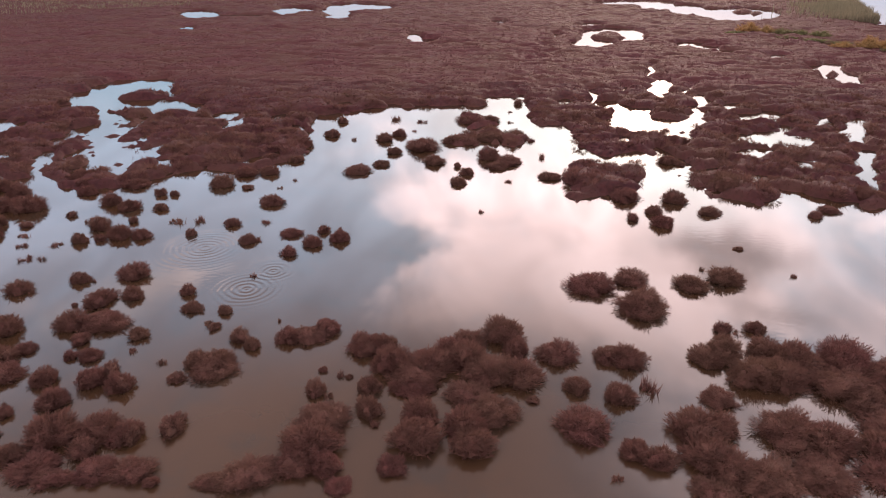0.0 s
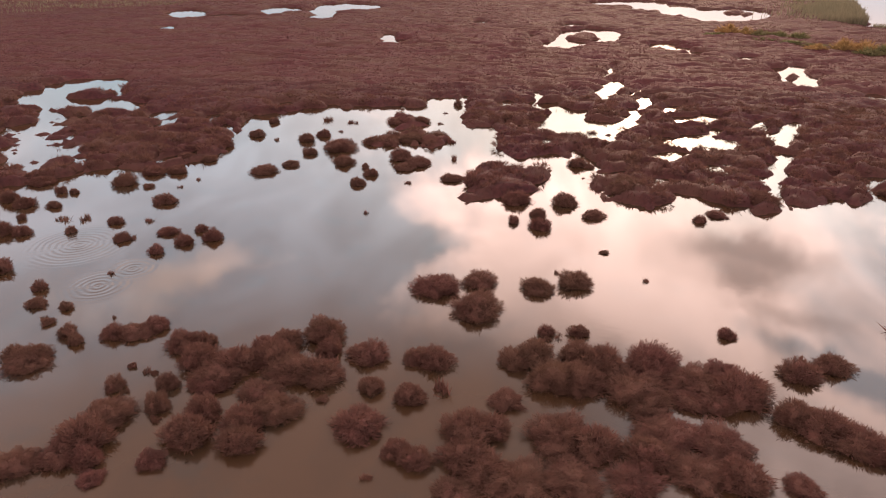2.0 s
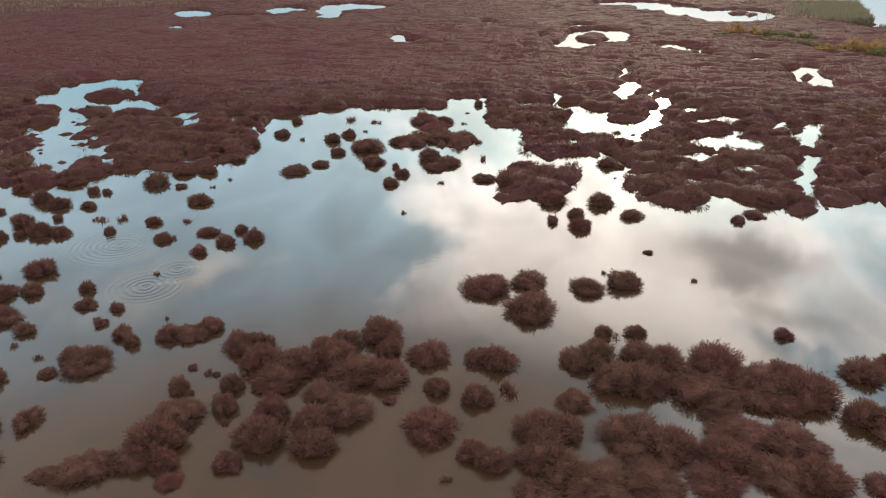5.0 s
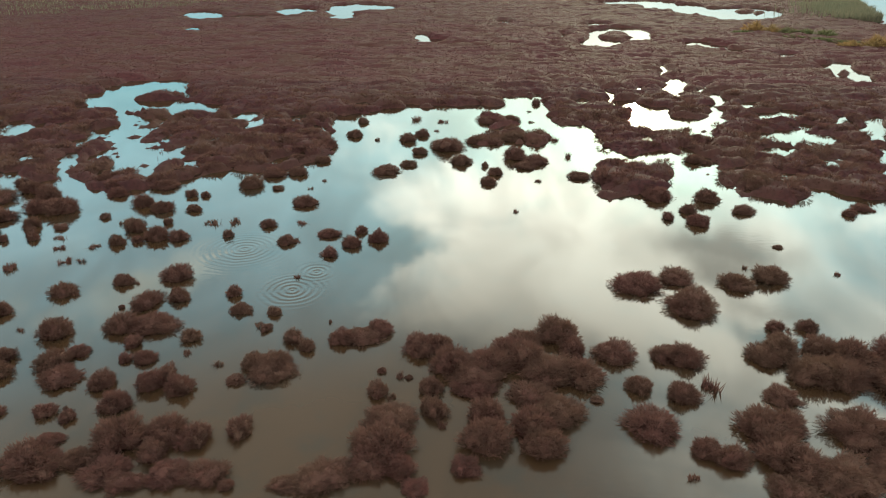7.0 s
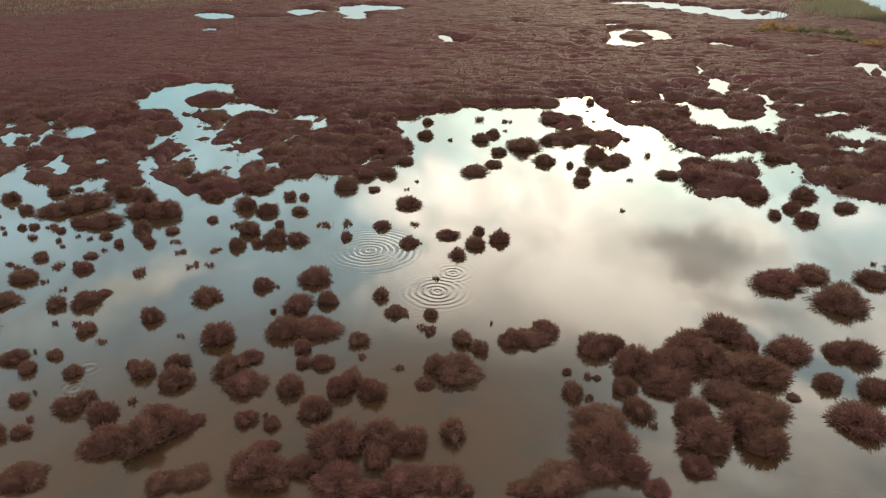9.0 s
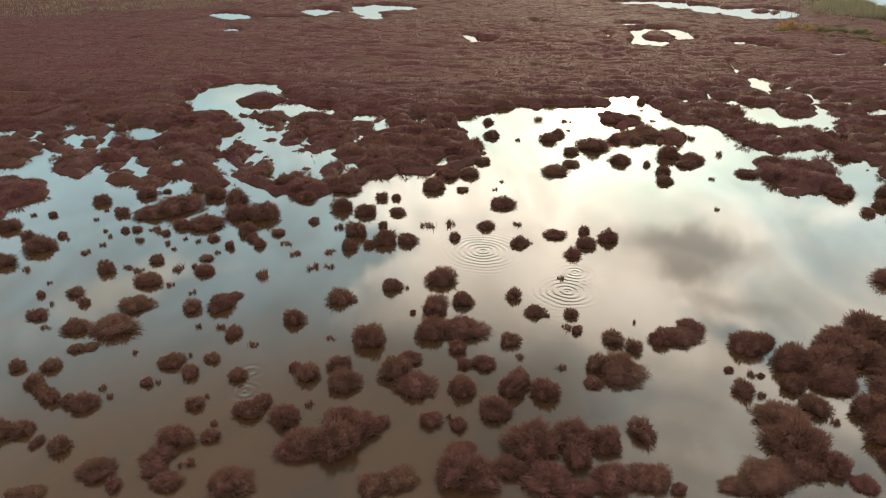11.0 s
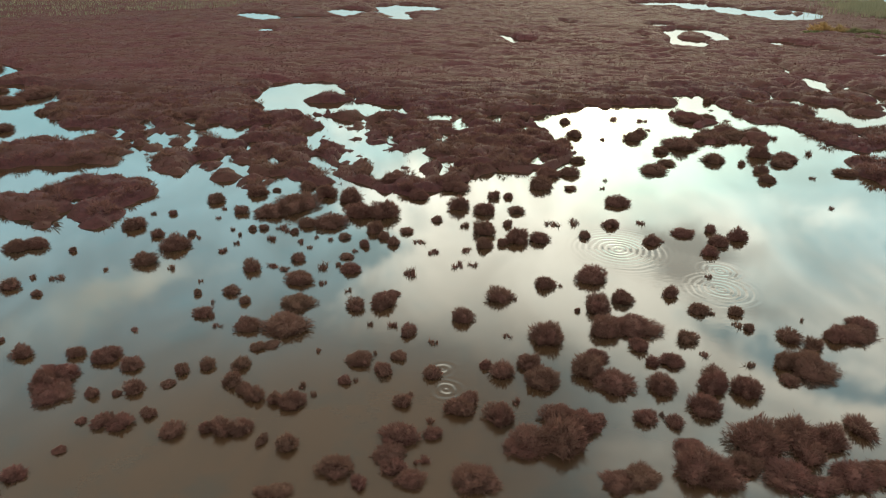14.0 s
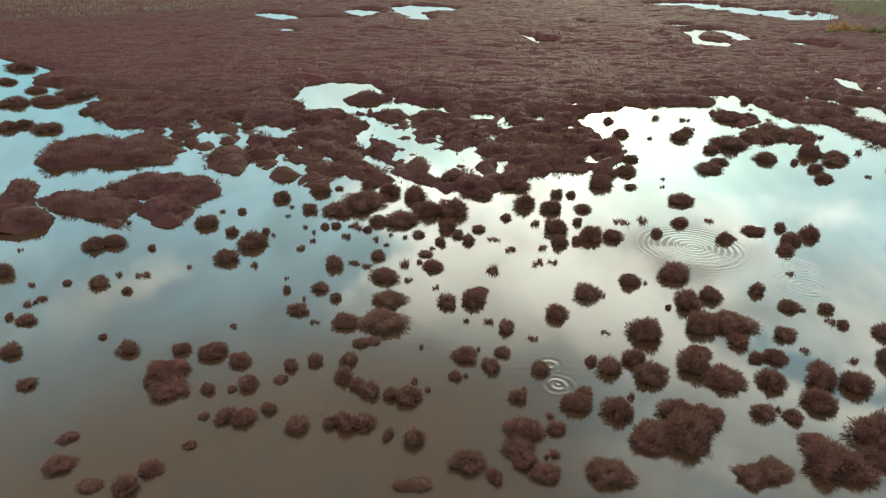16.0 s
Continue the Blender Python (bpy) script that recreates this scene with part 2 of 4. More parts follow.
pool(24.0, 100.0, 0.7, 2.3, 0.00, 0.25)
pool(29.1, 84.2, 1.7, 10.2, 0.00, 0.35)
pool(18.2, 95.5, 0.6, 3.3, 0.00, 0.20)
pool(37.9, 83.9, 2.6, 2.8, 0.00, 0.46)
pool(34.7, 73.7, 3.3, 2.8, 0.00, 0.48)
pool(30.7, 67.7, 2.1, 1.2, 0.00, 0.46)
pool(37.8, 72.3, 1.0, 1.9, 0.00, 0.53)
pool(44.6, 82.2, 1.0, 2.4, 0.00, 0.55)
pool(46.3, 77.7, 1.3, 5.1, 0.00, 0.60)
pool(42.6, 73.7, 0.9, 2.9, 0.00, 0.59)
pool(39.0, 62.6, 1.2, 6.5, 0.00, 0.63)
pool(36.8, 56.8, 0.8, 2.6, 0.00, 0.66)
pool(36.5, 89.6, 1.1, 2.3, 0.00, 0.41)
pool(24.8, 61.8, 0.7, 1.4, 0.00, 0.41)
pool(33.7, 63.6, 0.8, 1.1, 0.00, 0.54)
pool(33.4, 92.9, 0.8, 3.3, 0.00, 0.37)
pool(4.0, 86.6, 2.1, 6.8, 0.00, 0.05)
pool(6.8, 89.2, 2.0, 5.8, 0.00, 0.08)
pool(5.8, 80.3, 2.6, 3.0, 0.00, 0.08)
pool(13.9, 90.1, 0.9, 1.8, 0.00, 0.16)
pool(38.3, 79.0, 0.7, 1.3, 0.00, 0.49)
pool(32.8, 98.6, 0.7, 4.5, 0.00, 0.34)
mat(27.7, 85.3, 1.9, 2.8, 0.00, 0.33)
mat(30.4, 92.7, 1.3, 3.6, 0.00, 0.34)
mat(24.2, 92.2, 2.7, 3.1, 0.00, 0.27)
mat(-25.7, 69.5, 9.0, 9.6, 0.06, -0.33)
mat(-22.5, 74.8, 4.5, 6.4, 0.06, -0.27)
mat(-46.3, 74.8, 4.2, 6.4, 0.07, -0.56)
mat(-30.7, 59.8, 4.0, 5.2, 0.06, -0.45)
mat(-34.9, 57.0, 3.1, 4.5, 0.06, -0.53)
mat(-46.4, 66.6, 3.1, 11.4, 0.06, -0.63)
mat(-52.1, 77.6, 4.0, 5.5, 0.07, -0.60)
mat(-33.5, 77.4, 4.0, 5.5, 0.07, -0.39)
pool(-47.4, 92.7, 5.9, 8.7, 0.07, -0.47)
pool(-48.4, 87.6, 4.9, 4.1, 0.07, -0.50)
pool(-36.3, 84.3, 2.2, 3.2, 0.07, -0.39)
pool(-39.7, 83.4, 3.2, 2.8, 0.07, -0.43)
pool(-50.3, 82.5, 2.1, 1.2, 0.07, -0.55)
pool(-42.2, 85.9, 5.5, 3.3, 0.07, -0.44)
mat(-43.6, 91.1, 2.3, 2.6, 0.07, -0.44)
pool(-42.8, 77.4, 1.3, 5.8, 0.07, -0.50)
pool(-39.2, 67.9, 0.8, 4.6, 0.06, -0.51)
pool(-36.8, 62.7, 0.8, 2.3, 0.06, -0.51)
pool(-33.7, 61.0, 0.5, 2.9, 0.06, -0.48)
pool(-41.5, 59.5, 1.1, 1.6, 0.06, -0.60)
pool(-38.3, 55.6, 0.8, 3.3, 0.06, -0.59)
pool(-27.9, 81.0, 0.8, 1.0, 0.07, -0.31)
pool(-27.4, 75.8, 0.9, 1.6, 0.07, -0.32)
pool(-16.1, 86.9, 0.9, 1.2, 0.07, -0.17)
pool(-51.8, 72.1, 1.3, 0.6, 0.06, -0.63)
pool(31.3, 113.9, 0.3, 3.0, 0.08, 0.25)
pool(-35.4, 237.2, 11.6, 16.2, 0.14, -0.14)
pool(-40.0, 214.4, 5.2, 19.1, 0.13, -0.18)
pool(-53.8, 219.6, 7.1, 14.2, 0.14, -0.23)
pool(-78.5, 205.1, 6.1, 14.3, 0.13, -0.36)
pool(-63.8, 201.0, 11.4, 4.4, 0.13, -0.30)
pool(-68.7, 169.9, 1.8, 5.0, 0.11, -0.38)
mat(-45.4, 207.6, 5.0, 6.0, 0.13, -0.21)
pool(-11.2, 158.1, 1.4, 8.0, 0.11, -0.07)
pool(-8.6, 151.2, 2.2, 3.7, 0.10, -0.05)
pool(9.2, 195.5, 2.1, 4.6, 0.12, 0.05)
pool(36.7, 170.2, 7.9, 12.6, 0.11, 0.20)
pool(31.0, 159.0, 4.0, 13.2, 0.10, 0.19)
pool(25.8, 150.1, 2.5, 5.9, 0.10, 0.16)
pool(34.6, 189.7, 3.5, 5.1, 0.12, 0.17)
pool(40.1, 163.5, 3.5, 8.5, 0.11, 0.23)
mat(34.3, 163.7, 3.0, 6.5, 0.10, 0.20)
pool(64.9, 269.0, 15.9, 13.1, 0.15, 0.23)
pool(74.5, 250.4, 11.7, 15.3, 0.14, 0.29)
pool(80.9, 233.8, 11.9, 15.7, 0.14, 0.33)
pool(89.6, 228.2, 13.5, 23.1, 0.13, 0.38)
mat(94.3, 237.6, 3.0, 5.5, 0.14, 0.38)
mat(96.1, 231.7, 1.6, 3.1, 0.13, 0.40)
pool(50.0, 152.3, 3.2, 3.7, 0.10, 0.31)
pool(52.1, 147.2, 3.1, 4.0, 0.10, 0.33)
pool(53.4, 140.7, 2.2, 3.3, 0.09, 0.36)
pool(62.0, 135.4, 1.7, 3.5, 0.09, 0.43)
pool(22.1, 164.5, 0.6, 3.6, 0.11, 0.13)
pool(64.9, 121.9, 2.7, 5.8, 0.08, 0.49)
pool(62.9, 115.5, 2.8, 5.3, 0.08, 0.50)
pool(62.3, 109.7, 2.1, 3.3, 0.08, 0.52)
mat(62.4, 115.6, 1.0, 1.7, 0.08, 0.50)
pool(60.5, 77.0, 3.0, 6.6, 0.10, 0.50)
pool(70.4, 98.5, 3.4, 2.4, 0.11, 0.49)
pool(68.2, 100.6, 2.1, 2.0, 0.11, 0.46)
mat(59.8, 79.3, 1.7, 2.1, 0.10, 0.48)
pool(-47.4, 94.3, 4.7, 8.3, 0.04, -0.10)
pool(-51.1, 90.0, 3.0, 7.6, 0.03, -0.14)
pool(-41.8, 85.6, 6.5, 3.0, 0.03, -0.05)
pool(-46.9, 85.1, 4.0, 3.0, 0.03, -0.11)
mat(-44.3, 90.0, 2.0, 2.4, 0.03, -0.07)
pool(-58.6, 77.4, 1.0, 2.2, 0.02, -0.25)
pool(-63.0, 75.7, 0.6, 1.6, 0.02, -0.31)
pool(-53.0, 72.3, 1.2, 2.5, 0.02, -0.20)
pool(-72.0, 93.6, 1.9, 1.5, 0.04, -0.34)
pool(-79.2, 94.1, 2.3, 1.3, 0.04, -0.41)
pool(-69.5, 73.7, 0.7, 2.3, 0.02, -0.40)
pool(-59.5, 70.3, 1.1, 3.3, 0.02, -0.29)
pool(-54.8, 65.9, 0.3, 1.5, 0.02, -0.24)
pool(-42.9, 70.7, 0.9, 4.3, 0.02, -0.07)
pool(-38.3, 69.1, 0.5, 7.7, 0.02, -0.02)
pool(-35.6, 67.3, 1.2, 1.3, 0.02, 0.02)
pool(-42.0, 61.2, 0.6, 1.7, 0.01, -0.07)
pool(-29.9, 80.2, 1.4, 2.4, 0.03, 0.08)
pool(-27.6, 76.0, 0.7, 3.0, 0.02, 0.11)
pool(-22.8, 78.9, 0.6, 2.0, 0.03, 0.17)
pool(-32.6, 63.4, 1.0, 4.1, 0.01, 0.06)
pool(-35.2, 60.6, 1.1, 3.8, 0.01, 0.03)
pool(-16.6, 86.6, 1.0, 1.7, 0.03, 0.22)
pool(-44.3, 56.1, 1.5, 1.3, 0.01, -0.11)
mat(-67.7, 64.2, 5.7, 4.3, 0.01, -0.43)
mat(-70.7, 62.4, 2.4, 2.8, 0.01, -0.48)
mat(-64.1, 66.3, 2.5, 5.2, 0.02, -0.37)
mat(-69.3, 51.1, 1.8, 2.1, 0.01, -0.55)
mat(-66.5, 46.8, 1.7, 2.0, 0.00, -0.54)
mat(-64.5, 50.9, 2.4, 2.3, 0.01, -0.47)
mat(-61.9, 51.0, 2.0, 3.3, 0.01, -0.42)
mat(-60.9, 47.5, 1.5, 1.5, 0.00, -0.43)
mat(-59.6, 53.7, 3.0, 2.4, 0.01, -0.37)
mat(-56.4, 53.4, 1.9, 1.8, 0.01, -0.32)
mat(-57.2, 48.5, 1.3, 2.4, 0.00, -0.36)
mat(-56.4, 51.3, 1.3, 2.9, 0.01, -0.33)
mat(-55.5, 61.4, 1.9, 3.3, 0.01, -0.27)
mat(-66.4, 84.5, 11.5, 6.4, 0.03, -0.32)
mat(-72.2, 81.2, 4.0, 6.0, 0.03, -0.40)
mat(-90.1, 102.9, 4.5, 4.6, 0.04, -0.48)
mat(-46.3, 56.3, 1.2, 1.9, 0.01, -0.14)
mat(-43.1, 58.8, 0.9, 2.2, 0.01, -0.09)
mat(32.5, 56.4, 2.8, 2.5, 0.00, 0.30)
mat(39.7, 57.5, 1.7, 2.8, 0.00, 0.42)
mat(43.8, 59.6, 2.0, 3.6, 0.00, 0.48)
mat(35.2, 54.1, 1.4, 1.9, 0.00, 0.37)
mat(47.7, 52.4, 1.8, 2.1, 0.00, 0.62)
mat(47.6, 57.6, 1.2, 1.0, 0.00, 0.56)
mat(49.2, 68.0, 2.8, 3.7, 0.00, 0.50)
mat(52.9, 65.2, 2.1, 4.3, 0.00, 0.58)
mat(25.2, 57.2, 2.4, 4.4, 0.00, 0.17)
mat(22.2, 58.5, 1.3, 3.6, 0.00, 0.12)


def cell_random(i, j, k):
    v = np.sin(i * 127.1 + j * 311.7 + k * 74.7) * 43758.5453
    return v - np.floor(v)


def tussocks(x, y, cell, k=0):
    """Rounded tussocks on a jittered lattice: 0 in the gaps to 1 on the crowns."""
    i, j = np.floor(x / cell), np.floor(y / cell)
    best = np.zeros_like(x)
    for di in (-1, 0, 1):
        for dj in (-1, 0, 1):
            a, b = i + di, j + dj
            px = (a + 0.15 + 0.7 * cell_random(a, b, k)) * cell
            py = (b + 0.15 + 0.7 * cell_random(a, b, k + 1)) * cell
            r = cell * (0.55 + 0.5 * cell_random(a, b, k + 2))
            best = np.maximum(best, (0.6 + 0.4 * cell_random(a, b, k + 3)) * (1 - ((x - px) ** 2 + (y - py) ** 2) / (r * r)))
    return np.clip(best, 0, 1)


def smooth_noise(x, y, cell, k=0):
    gx, gy = x / cell, y / cell
    i, j = np.floor(gx), np.floor(gy)
    u, v = gx - i, gy - j
    u, v = u * u * (3 - 2 * u), v * v * (3 - 2 * v)
    a, b = cell_random(i, j, k), cell_random(i + 1, j, k)
    c, d = cell_random(i, j + 1, k), cell_random(i + 1, j + 1, k)
    return (a * (1 - u) + b * u) * (1 - v) + (c * (1 - u) + d * u) * v


SHORE_X, SHORE_Y = np.array([p[0] for p in SHORE]), np.array([p[1] for p in SHORE])


def marsh(x, y):
    """How far inside the plant cover a place lies, in metres; negative over open water."""
    inland = (y - np.interp(x, SHORE_X, SHORE_Y)) * 0.8
    depth = np.where(x > 8, np.interp(y, (50, 60, 90), (1.0, 2.5, 12.0)), np.interp(y, (76, 92), (0.1, 12.0)))
    loose = np.where(x > 8, 1.6, np.interp(y, (82, 105), (4.0, 1.2)))
    f = np.minimum(inland, depth) + loose * (0.65 * tussocks(x, y, 2.3, 40) + 0.35 * smooth_noise(x, y, 5.0, 11) - 0.55)
    fray = 0.5 * (smooth_noise(x, y, 1.8, 5) - 0.5) + 0.3 * (tussocks(x, y, 1.2, 50) - 0.4)
    # ragged outlines
    x, y = x + 1.5 * (smooth_noise(x, y, 2.6, 71) - 0.5) + 0.8 * (smooth_noise(x, y, 1.1, 73) - 0.5), y + 2.6 * (smooth_noise(x, y, 2.9, 75) - 0.5) + 1.4 * (smooth_noise(x, y, 1.2, 77) - 0.5)
    for sign, cx, cy, rx, ry, slant, shear in FORMS:
        near = np.nonzero((np.abs(x - cx) < rx * 1.5 + abs(shear) * ry * 1.5 + 1) & (np.abs(y - cy) < ry * 1.5 + abs(slant) * rx * 1.5 + 1))
        dx, dy = x[near] - cx, y[near] - cy
        rho = np.sqrt(((dx - shear * dy) / rx) ** 2 + ((dy - slant * dx) / ry) ** 2)
        e = (1 - rho) * min(rx, ry) + min(rx, ry, 2.5) * fray[near]
        f[near] = np.maximum(f[near], e) if sign > 0 else np.minimum(f[near], -e - 0.2)
    # narrow channels between the clumps of the loose near edge
    loose_part = (y < 88) & (x > -52)
    gaps = 3.0 * (tussocks(x * 0.9, y, 2.2, 60) - np.where(x > 8, 0.34, 0.41)) + 2.0 * np.clip((y - 80) / 6, 0, 1)
    return np.where(loose_part, np.minimum(f, gaps), f)


def lagoon(x, y):
    """Open water beyond the marsh, on the sun's side."""
    bay = np.minimum(x - 118 - (y - 200) * 0.45, y - 195 + (x - 118) * 0.3)
    return np.maximum(bay, y - 292 + (x - 130) * 0.25) + 5 * (smooth_noise(x, y, 9.0, 3) - 0.5)


def marsh_height(x, y):
    f = marsh(x, y)
    f = np.minimum(f, -lagoon(x, y) * 0.5)
    t = 0.55 * tussocks(x * 0.6, y, 3.4) + 0.3 * tussocks(x * 0.8, y, 1.6, 20) + 0.15 * tussocks(x, y, 0.7, 24)
    f = f + 0.7 * (t - 0.4)
    rise = np.where(f > 0, 1 - np.exp(-np.maximum(f, 0) / 0.55), np.maximum(f, -1.2) * 0.6)
    broad = 0.75 + 0.5 * smooth_noise(x, y, 9.0, 8)
    return rise * broad * np.where(f > 0, 0.06 + 1.15 * t, 0.5), f


def marsh_band(name, x0, x1, y0, y1, step):
    xs, ys = np.arange(x0, x1 + step, step), np.arange(y0, y1 + step * 0.5, step)
    gx, gy = np.meshgrid(xs, ys)
    jx = gx + (cell_random(gx, gy, 31) - 0.5) * step * 0.5
    jy = gy.copy()
    jy[1:-1] += (cell_random(gx, gy, 33)[1:-1] - 0.5) * step * 0.5
    z, f = marsh_height(jx, jy)
    co = np.stack([jx.ravel(), jy.ravel(), z.ravel()], 1)
    ids = np.arange(gx.size).reshape(gx.shape)
    q = np.stack([ids[:-1, :-1], ids[:-1, 1:], ids[1:, 1:], ids[1:, :-1]], -1).reshape(-1, 4)
    q = q[(z.ravel()[q] > -0.12).any(1)]
    used, inverse = np.unique(q, return_inverse=True)
    ob = new(name, quads(name, co[used], inverse.reshape(-1, 4), CARPET, True))
    tagged(ob, "closed carpet of dark red glasswort tussocks", "marsh plants", kind="stuff")
    # upright shoots all over the carpet, thinning out with distance
    rng = np.random.default_rng(int(y0))
    thick = lambda v: np.exp(np.interp(v, (45, 100, 180, 320), np.log((12.0, 13.0, 6.0, 3.0))))
    share = float(max(thick(y0), thick(y1)))
    n = int((x1 - x0) * (y1 - y0) * share)
    px, py = rng.uniform(x0, x1, n), rng.uniform(y0, y1, n)
    some = rng.uniform(0, 1, n) < thick(py) / share
    px, py = px[some], py[some]
    pz, pf = marsh_height(px, py)
    keep = pz > 0.03
    px, py, pz = px[keep], py[keep], pz[keep]
    n = len(px)
    blade = np.interp(py, (45, 100, 180, 320), (0.20, 0.21, 0.24, 0.28))
    angle, lean = rng.uniform(0, 2 * np.pi, n), rng.uniform(0.1, 0.8, n)
    length, width = blade * rng.uniform(0.5, 1.3, n), blade * rng.uniform(0.13, 0.26, n)
    tip = np.stack([px + np.cos(angle) * lean * length, py + np.sin(angle) * lean * length, pz + length * np.sqrt(1 - 0.6 * lean ** 2) * 0.8], 1)
    turn = rng.uniform(-0.6, 0.6, n)
    side = np.stack([np.cos(turn), np.sin(turn), np.zeros(n)], 1) * width[:, None]
    base = np.stack([px, py, pz - 0.05], 1)
    co = np.stack([base - side, base + side, tip], 1).reshape(-1, 3)
    shoots = new(name.replace("carpet", "foliage"), quads("marsh_foliage", co, np.arange(3 * n).reshape(-1, 3), CARPET))
    tagged(shoots, "fine upright red shoots of the glasswort carpet", "marsh plants", kind="stuff")


marsh_band("marsh_carpet", -128, 82, 44, 100, 0.34)
marsh_band("marsh_carpet_behind", -180, 130, 100, 180, 0.5)
marsh_band("marsh_carpet_far", -240, 200, 180, 320, 0.85)


# ---- shrubs standing in the water ----
def needles(rng, n, spread, height, width):
    """Thin upright blades over a small patch round the origin."""
    base = rng.normal(0, spread, (n, 3)) * np.array([1, 1, 0.05])
    way = rng.normal(0, 0.35, (n, 3)) + np.array([0, 0, 1.0])
    way /= np.linalg.norm(way, axis=1)[:, None]
    side = np.cross(way, rng.normal(0, 1, (n, 3)))
    side *= width / np.linalg.norm(side, axis=1)[:, None]
    tip = base + way * (height * rng.uniform(0.5, 1.1, n))[:, None]
    return np.stack([base - side, base + side, tip], 1).reshape(-1, 3), np.arange(3 * n).reshape(-1, 3)


def reach_of(way, seed, bumps):
    """How far a shrub's leafy surface lies from its root in one direction."""
    p = Vector(way)
    plan = Vector((p.x, p.y, p.z * 0.4))
    lobes = 0.8 * noise.noise(plan * 1.25 + Vector((seed * 2.3, seed * 0.9, 1.0)))
    lumps = noise.noise(p * bumps + Vector((seed * 1.7, seed * 0.6, 3.0)))
    tufts = noise.noise(p * bumps * 2.6 + Vector((seed, 4.0, seed * 0.3)))
    return min(max(0.90 + 0.50 * lobes + 0.26 * lumps + 0.15 * tufts, 0.45), 1.22)


def spikes(rng, seed, n, thick, bumps, shoots=3):
    """Fine shoots that bristle from a lumpy dome of radius one and height one, in small sprays."""
    u, a = rng.uniform(0, 1, n), rng.uniform(0, 2 * np.pi, n)
    polar = np.arccos(1 - u * 0.99)
    out = np.stack([np.sin(polar) * np.cos(a), np.sin(polar) * np.sin(a), np.cos(polar)], 1)
    surface = out * np.array([reach_of(o, seed, bumps) for o in out])[:, None]
    m = n * shoots
    of = np.repeat(np.arange(n), shoots)
    base = surface[of] * rng.uniform(0.66, 0.94, m)[:, None] + rng.normal(0, thick * 0.9, (m, 3))
    way = out[of] * np.array([1.0, 1.0, 0.7]) + rng.normal(0, 0.30, (m, 3)) + np.array([0, 0, 0.40])
    way /= np.linalg.norm(way, axis=1)[:, None]
    wide = np.cross(way, rng.normal(0, 1, (m, 3)))
    wide *= (thick * rng.uniform(0.30, 0.55, m) / np.linalg.norm(wide, axis=1))[:, None]
    end = base + way * (thick * rng.uniform(2.0, 6.5, m))[:, None]
    co = np.stack([base - wide, base + wide, end], 1).reshape(-1, 3)
    co[:, 2] = np.maximum(co[:, 2], -0.02)
    return co, np.arange(3 * m).reshape(-1, 3)


def lumpy_core(name, seed, size, mat_used, bumps=1.8, fine=3):
    bm = bmesh.new()
    bmesh.ops.create_icosphere(bm, subdivisions=fine, radius=1.0)
    for v in bm.verts:
        v.co = v.co * (size * reach_of(v.co, seed, bumps))
        v.co.z = max(v.co.z, -0.08)
    for f in bm.faces:
        f.smooth = True
    me = bpy.data.meshes.new(name)
    bm.to_mesh(me)
    bm.free()
    me.materials.append(mat_used)
    return me


def shrub_kind(seed, n, mat_used, thick=0.085, bumps=1.8):
    co, tris = spikes(np.random.default_rng(seed), seed, n, thick, bumps, 3)
    return lumpy_core("shrub", seed, 0.74, mat_used, bumps), quads("foliage", co, tris, mat_used)


def sprig_kind(seed):
    rng = np.random.default_rng(100 + seed)
    parts, faces, start = [], [], 0
    for _ in range(rng.integers(3, 7)):
        co, tris = needles(rng, 26, 0.16, 0.9, 0.05)
        co = co * rng.uniform(0.6, 1.1) + np.array([rng.uniform(-0.7, 0.7), rng.uniform(-0.7, 0.7), 0])
        parts.append(co)
        faces.append(tris + start)
        start += len(co)
    return lumpy_core("sprig", seed + 50, 0.2, SHRUB, 1.8, 2), quads("foliage", np.concatenate(parts), np.concatenate(faces), SHRUB)


SMALL_KINDS = [shrub_kind(seed, 420, SHRUB, 0.062, 1.8) for seed in range(10)]
SHRUB_KINDS = [shrub_kind(seed + 10, 1200, SHRUB, 0.038, 2.3) for seed in range(12)]
WIDE_KINDS = [shrub_kind(seed + 60, 2600, SHRUB, 0.024, 3.2) for seed in range(8)]
SPRIG_KINDS = [sprig_kind(seed) for seed in range(8)]
pick = random.Random(5)


